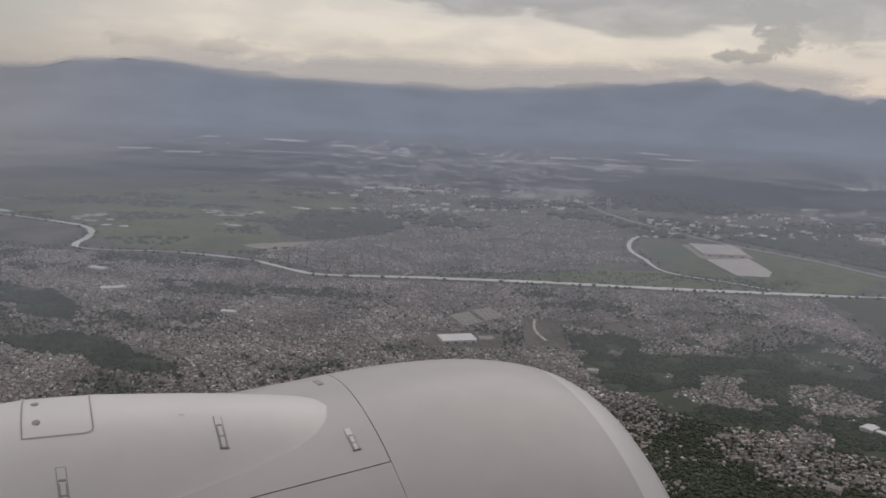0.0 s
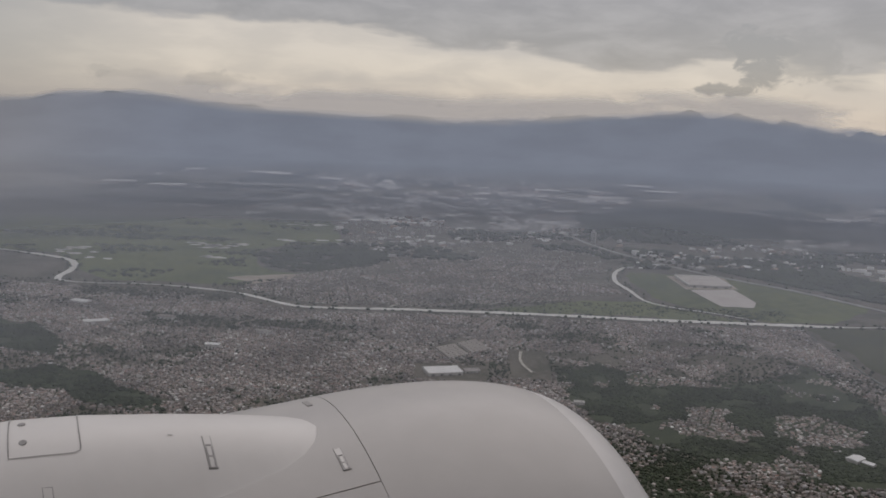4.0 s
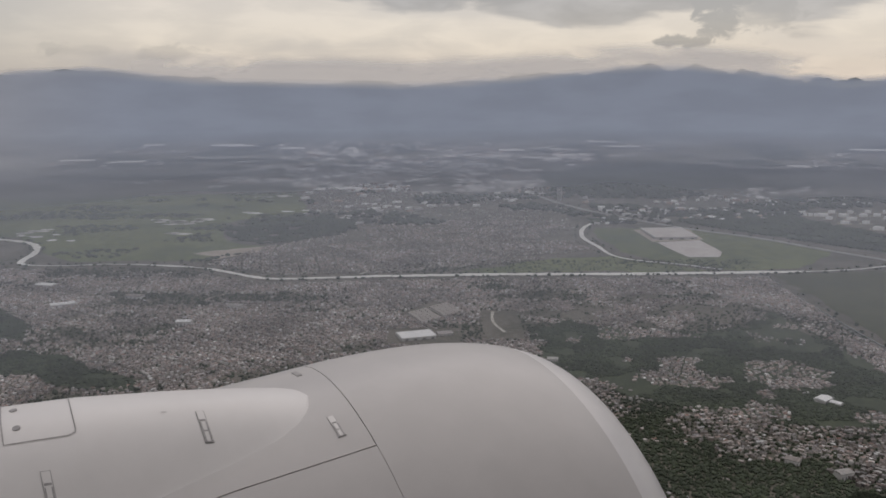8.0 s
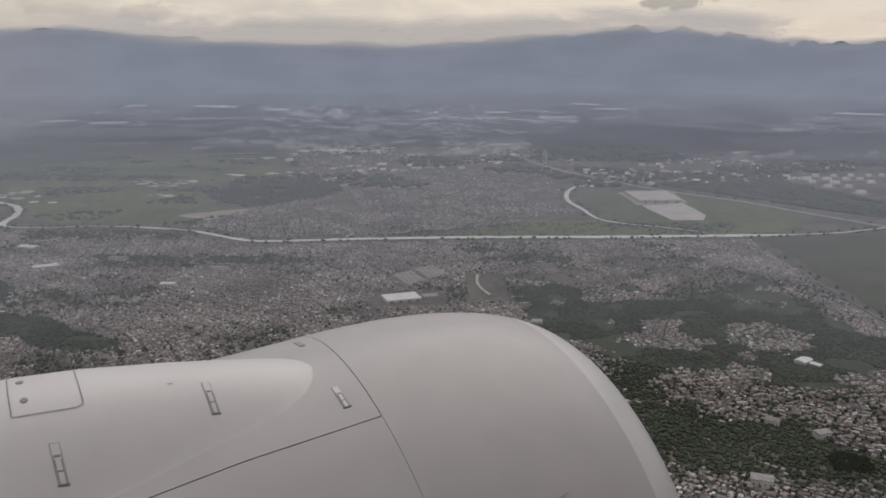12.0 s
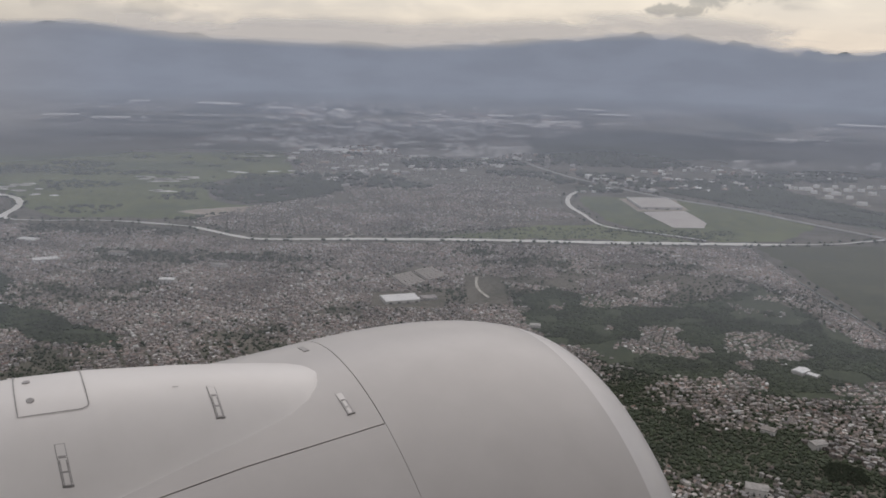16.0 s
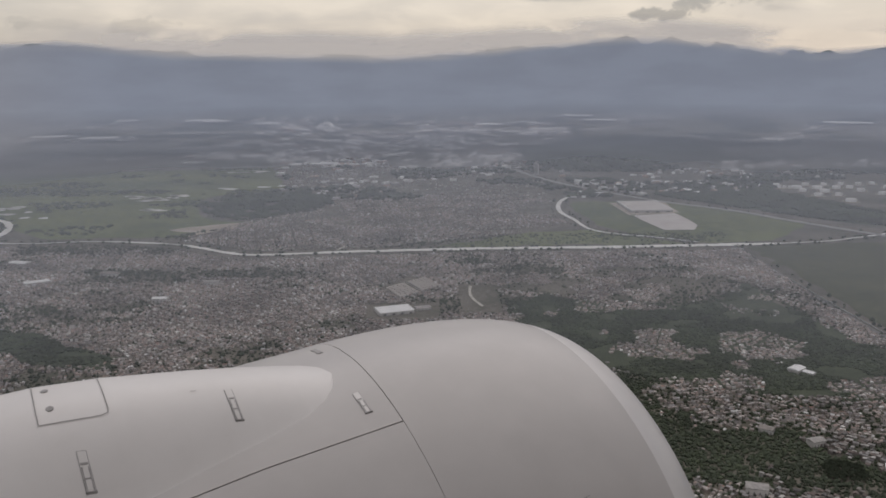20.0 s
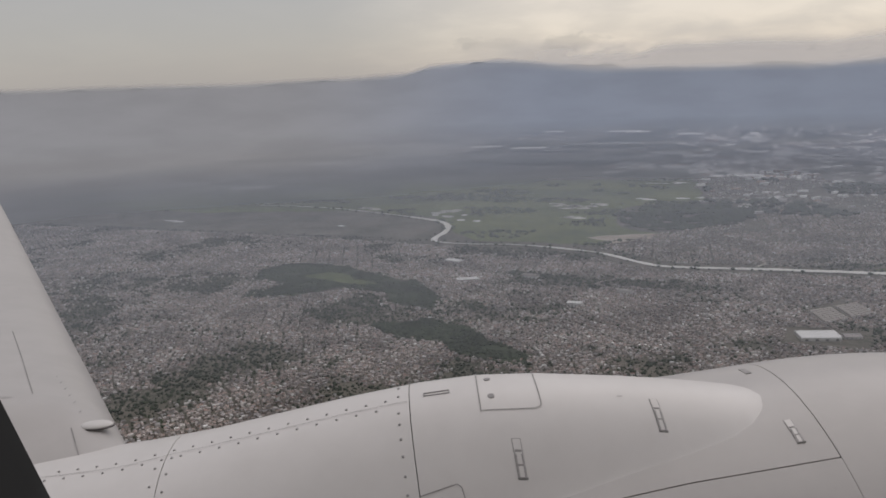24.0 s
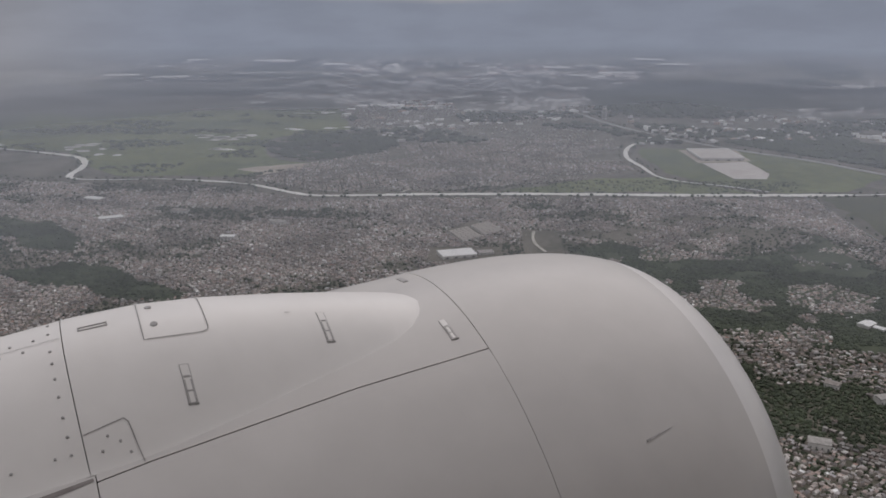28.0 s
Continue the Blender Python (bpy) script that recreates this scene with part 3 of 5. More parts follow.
def clumps(name, x, y, size, label, seed, tall=0.8):
    """Many rough tree crowns in one mesh."""
    rs = np.random.RandomState(seed)
    bm = bmesh.new()
    bmesh.ops.create_icosphere(bm, subdivisions=1, radius=1.0)
    bm.verts.ensure_lookup_table()
    base = np.array([v.co[:] for v in bm.verts])
    tri = np.array([[v.index for v in f.verts] for f in bm.faces])
    bm.free()
    n = len(x)
    V = base[None] * (0.62 + 0.7 * rs.rand(n, len(base), 1))
    a = rs.rand(n) * 6.28
    c, s = np.cos(a)[:, None], np.sin(a)[:, None]
    X = (V[..., 0] * c - V[..., 1] * s) * size[:, None] + x[:, None]
    Y = (V[..., 0] * s + V[..., 1] * c) * size[:, None] + y[:, None]
    Z = (V[..., 2] * tall + 0.55 * tall) * size[:, None] + ground_height(x, y)[:, None]
    F = (tri[None] + (np.arange(n) * len(base))[:, None, None]).reshape(-1, 3)
    ob = new(name, mesh_of(name, np.stack([X, Y, Z], -1).reshape(-1, 3).tolist(), F.tolist(), [LEAVES]))
    return tagged(ob, label, "trees", kind="stuff")


WOODS = [FOREST_NORTH, FOREST_MID, FOREST_TANKS, FOREST_WEST, FOREST_SOUTH]
KEEP_CLEAR = [[(-70, 1080), (-70, 1155), (25, 1155), (25, 1080)], [(55, 1100), (55, 1250), (108, 1250), (108, 1100)], [(-58, 1240), (-12, 1310), (24, 1250), (-29, 1180)], [(365, 845), (365, 890), (415, 890), (415, 845)], [(540, 1520), (540, 200), (566, 200), (566, 1520)]]


def near_line(x, y, points, gap):
    line = smooth_line(points, 25.0)
    hit = np.zeros(len(x), bool)
    for px, py in line:
        hit |= (x - px) ** 2 + (y - py) ** 2 < (gap + 9) ** 2
    return hit


def street_grid(x0, x1, y0, y1, cell, seed):
    """House plots in rows along streets; each district is turned its own way."""
    rs = np.random.RandomState(seed)
    X, Y, T = [], [], []
    size = 190.0
    for i in range(int(x0 // size), int(x1 // size) + 1):
        for j in range(int(y0 // size), int(y1 // size) + 1):
            turn = rs.choice([0.12, 0.5, -0.35, 0.9, -0.7]) + rs.uniform(-0.1, 0.1)
            m = int(size * 1.5 / cell)
            a, b = np.meshgrid(np.arange(m), np.arange(m))
            u = (a - m / 2) * cell + (a // 6) * cell * 0.75
            v = (b - m / 2) * cell * 1.05 + (b // 2) * cell * 0.6
            u, v = u + rs.uniform(-0.36, 0.36, u.shape) * cell, v + rs.uniform(-0.36, 0.36, v.shape) * cell
            cx, cy = (i + 0.5) * size, (j + 0.5) * size
            px, py = cx + u * math.cos(turn) - v * math.sin(turn), cy + u * math.sin(turn) + v * math.cos(turn)
            ok = (abs(px - cx) < size / 2) & (abs(py - cy) < size / 2)
            X.append(px[ok]), Y.append(py[ok]), T.append(turn + rs.normal(0, 0.16, ok.sum()) + (rs.rand(ok.sum()) < 0.35) * 1.57)
    X, Y, T = np.concatenate(X), np.concatenate(Y), np.concatenate(T)
    ok = (X > x0) & (X < x1) & (Y > y0) & (Y < y1)
    return X[ok], Y[ok], T[ok]


def in_view(x, y, margin=0.0):
    az = np.degrees(np.arctan2(x, y))
    return (az > -62 - margin) & (az < 44 + margin)


def glade(x, y):
    """Low where the middle wood opens to a few houses."""
    return value_noise(x * 0.75 + y * 0.5, y - x * 0.3, 62.0, 61) * 0.7 + value_noise(x, y, 24.0, 62) * 0.3


def single_houses(x, y, t, rs):
    """Small houses with a wall body, a roof and a door; a few kinds, each used many times."""
    kinds = []
    for k in range(12):
        w, d, h = rs.uniform(2.6, 4.4), rs.uniform(2.3, 3.4), rs.choice([2.0, 2.2, 3.0])
        tile = (ROOF_TILE, ROOF_GREY, ROOF_PALE)[k % 3]
        word = ("terracotta tiled", "grey sheet", "pale flat")[k % 3]
        house = tagged(new("house"), "small rendered house with a %s roof in a dense street" % word, "house", "houses of the near streets")
        part("wall", boxed(-w / 2, w / 2, -d / 2, d / 2, -0.4, h, HOUSE_WALL), house)
        part("roof", gable_roof(w, d, h + 0.41, 0.9 if k % 3 < 2 else 0.15, 0.25, tile), house)
        part("door", boxed(-0.45, 0.45, -d / 2 - 0.06, -d / 2 - 0.004, 0, 1.9, ASPHALT), house)
        kinds.append(house)
    for i, (px, py, turn) in enumerate(zip(x, y, t)):
        m = pose(float(px), float(py), 0.0, 0, 0, math.degrees(turn) + (90 if rs.rand() < 0.3 else 0))
        if i < len(kinds):
            kinds[i].matrix_world = m
        else:
            copy_thing(kinds[rs.randint(len(kinds))], m)


def build_terraces():
    """An estate of pale terraced houses in straight rows, beside the white hall."""
    first = None
    for row in range(7):
        for k in range(11):
            if k == 5:
                continue
            x, y = -45 + 5.1 * k + 3.2 * row, 1232 + 5.6 * k - 7.6 * row
            m = pose(x + 0.5 * math.sin(k * 5.1 + row), y + 0.5 * math.cos(k * 3.7 + 2 * row), 0.0, 0, 0, 47 + 3 * math.sin(k * 7.3 + row * 1.9))
            if first:
                copy_thing(first, m)
                continue
            first = tagged(new("row_house"), "pale terraced house in a straight estate row", "house", "terraced houses of the estate")
            part("wall", boxed(-3.2, 3.2, -1.9, 1.9, -0.4, 2.3, BUILDING_WALL), first)
            part("roof", gable_roof(6.4, 3.8, 2.71, 0.9, 0.2, TERRACE_ROOF), first)
            part("door", boxed(-0.45, 0.45, -1.96, -1.904, 0, 1.8, ASPHALT), first)
            first.matrix_world = m


def single_trees(x, y, rs):
    """Street trees: a tapered trunk with limbs and a crown of many clumps."""
    kinds = []
    for k in range(6):
        tree = tagged(new("tree"), "round green street tree between small houses", "tree", "trees of the near streets")
        h = rs.uniform(2.2, 3.2)
        part("trunk", lathe([(0.16, -0.2), (0.11, h * 0.5), (0.06, h)], 8, [BARK]), tree)
        V, F = [], []
        for c in range(46):
            a, el, q = rs.uniform(0, 6.28), rs.uniform(-0.5, 1.3), rs.uniform(0.5, 1.0)
            c0 = np.array([math.cos(a) * math.cos(el), math.sin(a) * math.cos(el), 0.75 * math.sin(el)]) * q * 1.5 + (0, 0, h)
            size = rs.uniform(0.3, 0.62)
            tet = np.array([(1, 0, -0.5), (-0.5, 0.9, -0.4), (-0.5, -0.9, -0.4), (0.2, 0.1, 0.9), (0, 0, -0.9)]) * size * rs.uniform(0.7, 1.3, (5, 3)) + c0
            b = len(V)
            V += tet.tolist()
            F += [(b, b + 1, b + 3), (b + 1, b + 2, b + 3), (b + 2, b, b + 3), (b + 1, b, b + 4), (b + 2, b + 1, b + 4), (b, b + 2, b + 4)]
        part("crown", mesh_of("crown", V, F, [LEAVES]), tree)
        for c in range(3):
            a = c * 2.1 + k
            limb = part("limb", lathe([(0.06, 0), (0.03, 1.1)], 6, [BARK]), tree)
            limb.matrix_local = pose(0, 0, h * 0.7, 40 * math.sin(a), 40 * math.cos(a), 0)
        kinds.append(tree)
    for i, (px, py) in enumerate(zip(x, y)):
        m = pose(float(px), float(py), 0.0, 0, 0, rs.uniform(0, 360)) @ Matrix.Scale(1.0, 4)
        if i < len(kinds):
            kinds[i].matrix_world = m
        else:
            copy_thing(kinds[rs.randint(len(kinds))], m)


def build_town():
    rs = np.random.RandomState(3)
    # the town south of the river
    x, y, t = street_grid(-1900, 560, 380, 1640, 3.9, 5)
    n1, n2 = value_noise(x, y, 95.0, 21), value_noise(x, y, 34.0, 22)
    n3 = value_noise(x, y, 13.0, 23)
    leafy = 0.075 * np.clip((-x - 150) / 250, 0, 1) * np.clip((1150 - y) / 300, 0, 1) + 0.055 * np.clip((x - 20) / 100, 0, 1) * np.clip((960 - y) / 100, 0, 1)
    keep = in_view(x, y) & (n1 * 0.60 + n2 * 0.24 + n3 * 0.16 > 0.29 + leafy + 0.16 * rs.rand(len(x))) & ~near_line(x, y, RIVER, 26)
    keep &= (y < 1470 + 0.12 * np.maximum(0, -x)) & ~((x < -500) & (y > 1590))
    for poly in WOODS + KEEP_CLEAR + [CLEARING]:
        hole = inside(x, y, poly)
        if poly is FOREST_MID:
            hole &= glade(x, y) > 0.40
        keep &= ~hole
    sparse = inside(x, y, [(95, 1230), (560, 1480), (560, 920), (300, 1130)]) & ~inside(x, y, STRIP)
    keep &= ~(sparse & (n2 < 0.58))
    parts = [(x[keep], y[keep], t[keep])]
    # hamlet in the wood, the strip by the canal, the northern town
    for poly, cell, seed in ((HAMLET, 5.0, 6), (STRIP, 4.6, 7), (TOWN_NORTH, 5.0, 8)):
        bx, by = zip(*poly)
        x, y, t = street_grid(min(bx), max(bx), min(by), max(by), cell, seed)
        keep = inside(x, y, poly) & (value_noise(x, y, 45.0, seed) > 0.16 + 0.2 * rs.rand(len(x))) & ~near_line(x, y, RIVER, 24) & ~near_line(x, y, TRIBUTARY, 16)
        parts.append((x[keep], y[keep], t[keep]))
    # looser quarter between the northern town and the sheds
    poly = [(-180, 2060), (104, 2170), (300, 2020), (340, 2400), (300, 2700), (-15, 2720), (-372, 2760), (-340, 2250)]
    x, y, t = street_grid(-380, 350, 2000, 2780, 10.0, 14)
    keep = inside(x, y, poly) & (value_noise(x, y, 70.0, 35) > 0.28 + 0.3 * rs.rand(len(x))) & ~near_line(x, y, HIGHWAY, 14) & ~inside(x, y, FOREST_NORTH)
    parts.append((x[keep], y[keep], t[keep]))
    # the nearest houses stand as things of their own
    x, y, t = parts[0]
    order = np.argsort(np.hypot(x - 330, y - 640))
    single_houses(x[order[:280]], y[order[:280]], t[order[:280]], rs)
    rest = order[280:]
    parts[0] = (x[rest], y[rest], t[rest])
    for k, ((x, y, t), label) in enumerate(zip(parts, ("dense small grey, brown and terracotta town houses", "few small houses inside a dark wood", "dense strip of small houses beside the canal", "dense small houses north of the river", "looser grey houses towards the sheds"))):
        n = len(x)
        houses("house_cluster", x, y, t, 2.1 + 3.3 * rs.rand(n) ** 2.0, 1.9 + 1.9 * rs.rand(n), rs.choice([1.6, 2.0, 2.3, 3.0], n), rs.choice([0.12, 0.4, 0.8, 1.0], n), [ROOFS, WALLS], label)
    # pale workshops scattered through the looser quarter
    x, y, t = street_grid(-420, 420, 2050, 2900, 27.0, 18)
    keep = (rs.rand(len(x)) < 0.34) & (value_noise(x, y, 80.0, 36) > 0.36) & ~near_line(x, y, HIGHWAY, 16) & ~inside(x, y, FOREST_NORTH) & ~inside(x, y, GRASS_WEST) & ~inside(x, y, GRASS_BASIN) & ~inside(x, y, TOWN_NORTH)
    x, y, t = x[keep], y[keep], t[keep] * 0.4
    n = len(x)
    houses("shed_cluster", x, y, t, rs.uniform(9, 26, n), rs.uniform(7, 15, n), rs.uniform(3, 6.5, n), rs.uniform(0.6, 2.0, n), [SHEDS, SHEDS], "pale workshops and blocks between loose houses")
    # sheds and blocks of the far industrial town, and the settlements beyond the highway
    x, y, t = street_grid(-800, 720, 2550, 4320, 17.0, 9)
    keep = inside(x, y, INDUSTRY) & ~inside(x, y, FOREST_FAR) & (value_noise(x, y, 190.0, 31) > 0.2 + 0.35 * rs.rand(len(x))) & (rs.rand(len(x)) < np.interp(y, [2600, 3000, 4300], [0.75, 0.42, 0.30]))
    x, y, t = x[keep], y[keep], t[keep] * 0.4
    n = len(x)
    big = np.interp(y, [2600, 4300], [0.75, 1.7])
    houses("shed_cluster", x, y, t, (8 + 38 * rs.rand(n) ** 2.4) * big, rs.uniform(9, 22, n) * big, (3 + 6 * rs.rand(n) ** 1.5) * big, rs.uniform(0.8, 2.6, n), [SHEDS, SHEDS], "pale sheds and blocks of a far industrial town")
    x, y, t = street_grid(-2600, 2300, 2080, 4450, 22.0, 10)
    east = inside(x, y, FAR_EAST) & (value_noise(x, y, 120.0, 33) > 0.40)
    band = (y > 2950) & (np.hypot(x, y) < 4480) & (value_noise(x, y * 2.2, 260.0, 34) > 0.60) & ~inside(x, y, INDUSTRY)
    edge = inside(x, y, [(330, 2080), (420, 2330), (760, 2300), (820, 2120), (560, 2010)])
    keep = (east | band | edge) & in_view(x, y) & ~near_line(x, y, HIGHWAY, 14) & (rs.rand(len(x)) < 0.55) & ~inside(x, y, FOREST_FAR)
    x, y, t = x[keep], y[keep], t[keep]
    n = len(x)
    houses("shed_cluster", x, y, t, rs.uniform(7, 26, n), rs.uniform(7, 15, n), rs.uniform(3, 7, n), rs.uniform(0.8, 3.0, n), [SHEDS, SHEDS], "scattered pale houses and sheds far off")


def build_trees():
    rs = np.random.RandomState(4)
    for poly, gap, label in ((FOREST_NORTH, 6.0, "dense dark green wood beside the northern town"), (FOREST_MID, 3.3, "dense dark green wood between settlements"), (FOREST_TANKS, 7.0, "dark wood before the tank farm"), (FOREST_FAR, 14.0, "dark wooded hill beyond the highway"), (FOREST_WEST, 3.8, "wood inside the town"), (FOREST_SOUTH, 4.2, "small dense wood inside the town")):
        bx, by = zip(*poly)
        a, b = np.meshgrid(np.arange(min(bx) - 20, max(bx) + 20, gap), np.arange(min(by) - 20, max(by) + 20, gap))
        x, y = (a + rs.uniform(-0.6, 0.6, a.shape) * gap).ravel(), (b + rs.uniform(-0.6, 0.6, b.shape) * gap).ravel()
        wob = 46 * (value_noise(x, y, 34.0, 41) - 0.5) + 16 * (value_noise(x, y, 11.0, 43) - 0.5)
        keep = inside(x + wob, y - wob, poly) & ~inside(x, y, HAMLET) & ~inside(x, y, CLEARING) & ~near_line(x, y, HIGHWAY, 8) & ~inside(x, y, KEEP_CLEAR[2]) & (value_noise(x, y, 30.0, 42) > 0.2)
        if poly is FOREST_MID:
            keep &= glade(x, y) > 0.39
        x, y = x[keep], y[keep]
        clumps("tree_cluster", x, y, gap * rs.uniform(0.6, 1.0, len(x)), label, 5, 0.6)
    # trees among the houses, in clumps
    x, y = np.r_[rs.uniform(-1900, 560, 165000), rs.uniform(20, 560, 45000)], np.r_[rs.uniform(380, 1620, 165000), rs.uniform(420, 960, 45000)]
    n1, n2 = value_noise(x, y, 95.0, 21), value_noise(x, y, 34.0, 22)
    n3 = value_noise(x, y, 13.0, 23)
    leafy = 0.075 * np.clip((-x - 150) / 250, 0, 1) * np.clip((1150 - y) / 300, 0, 1) + 0.055 * np.clip((x - 20) / 100, 0, 1) * np.clip((960 - y) / 100, 0, 1)
    keep = in_view(x, y) & (n1 * 0.60 + n2 * 0.24 + n3 * 0.16 < 0.27 + leafy + 0.34 * rs.rand(len(x)) ** 2.2 + 0.5 * (rs.rand(len(x)) < 0.15)) & ~near_line(x, y, RIVER, 20) & ~inside(x, y, GRASS_WEST)
    for poly in WOODS + KEEP_CLEAR:
        keep &= ~inside(x, y, poly)
    x, y = x[keep], y[keep]
    order = np.argsort(np.hypot(x - 330, y - 640))
    single_trees(x[order[:200]], y[order[:200]], rs)
    x, y = x[order[200:]], y[order[200:]]
    clumps("tree_cluster", x, y, 0.8 + 1.7 * rs.rand(len(x)) ** 2.0, "green trees among the town houses", 6)
    # lines of trees along the river, the canal and the field edges
    px, py = [], []
    for line, off, gap in ((RIVER, 13, 8.0), (RIVER, -12, 6.0), (TRIBUTARY, 15, 13.0), (TRIBUTARY, -15, 13.0), (CANAL, 9, 9.0), (HIGHWAY, 16, 17.0)):
        pts = smooth_line(line, gap)
        way = np.gradient(pts, axis=0)
        way /= np.linalg.norm(way, axis=1)[:, None]
        q = pts + np.c_[-way[:, 1], way[:, 0]] * off + rs.uniform(-5, 5, pts.shape)
        q = q[rs.rand(len(q)) < 0.35]
        px.append(q[:, 0]), py.append(q[:, 1])
    x, y = np.concatenate(px), np.concatenate(py)
    clumps("tree_cluster", x, y, rs.uniform(1.6, 3.8, len(x)), "low trees along the banks and roads", 7)
    # dark scrub in the western field
    x, y = rs.uniform(-2400, -330, 16000), rs.uniform(1620, 2700, 16000)
    keep = in_view(x, y) & inside(x, y, GRASS_WEST) & (value_noise(x, y * 1.6, 130.0, 71) * 0.7 + value_noise(x, y, 40.0, 72) * 0.3 > 0.60) & ~near_line(x, y, RIVER, 20)
    for cx, cy, _ in PONDS:
        keep &= np.hypot(x - cx, y - cy) > 48
    x, y = x[keep], y[keep]
    clumps("tree_cluster", x, y, rs.uniform(2.5, 6.5, len(x)), "dark scrub patches in the green field", 9, 0.5)
    # far scrub
    x, y = rs.uniform(-2600, 2100, 30000), rs.uniform(2050, 4450, 30000)
    keep = in_view(x, y) & (np.hypot(x, y) < 4480) & (value_noise(x, y * 1.8, 210.0, 51) > 0.62) & ~(inside(x, y, INDUSTRY) & (value_noise(x, y, 90.0, 52) < 0.62)) & ~inside(x, y, GRASS_WEST) & ~inside(x, y, FOREST_FAR) & ~near_line(x, y, HIGHWAY, 14)
    x, y = x[keep], y[keep]
    clumps("tree_cluster", x, y, rs.uniform(5, 13, len(x)), "dark scrub and woods on the far plain", 8, 0.55)


# ---- buildings and tanks of their own ----
def boxed(x0, x1, y0, y1, z0, z1, mat, bevel=0.0):
    bm = bmesh.new()
    bmesh.ops.create_cube(bm, size=1.0)
    bmesh.ops.transform(bm, matrix=Matrix.Translation(((x0 + x1) / 2, (y0 + y1) / 2, (z0 + z1) / 2)) @ Matrix.Diagonal((x1 - x0, y1 - y0, z1 - z0, 1)), verts=bm.verts)
    if bevel:
        bmesh.ops.bevel(bm, geom=bm.edges[:], offset=bevel, segments=2, affect="EDGES")
    me = bpy.data.meshes.new("box")
    bm.to_mesh(me)
    bm.free()
    me.materials.append(mat)
    return me


def gable_roof(w, d, z, rise, over, mat):
    a, b = w / 2 + over, d / 2 + over
    v = [(-a, -b, z), (a, -b, z), (a, b, z), (-a, b, z), (-a, 0, z + rise), (a, 0, z + rise), (-a, -b, z - 0.4), (a, -b, z - 0.4), (a, b, z - 0.4), (-a, b, z - 0.4)]
    f = [(0, 1, 5, 4), (2, 3, 4, 5), (1, 2, 5), (3, 0, 4), (6, 7, 1, 0), (7, 8, 2, 1), (8, 9, 3, 2), (9, 6, 0, 3), (9, 8, 7, 6)]
    return mesh_of("roof", v, f, [mat])


def hall(x, y, turn, w, d, h, label, roof_mat, bays=1, rise=1.5):
    """A large hall: walls, one gabled roof a bay, doors along the front."""
    base = tagged(new("hall"), label, "hall")
    base.matrix_world = pose(x, y, float(ground_height(x, y)), 0, 0, turn)
    part("wall", boxed(-w / 2, w / 2, -d / 2, d / 2, -0.5, h, BUILDING_WALL), base)
    for k in range(bays):
        dd = d / bays
        r = part("roof", gable_roof(w, dd, h + 0.45, rise, 0.4 if bays == 1 else 0.0, roof_mat), base)
        r.location = (0, -d / 2 + dd * (k + 0.5), 0)
    for k in range(4):
        part("door", boxed(-w / 2 + w * (k + 0.4) / 4, -w / 2 + w * (k + 0.7) / 4, -d / 2 - 0.15, -d / 2 - 0.004, 0, h * 0.6, ASPHALT), base)
    return base


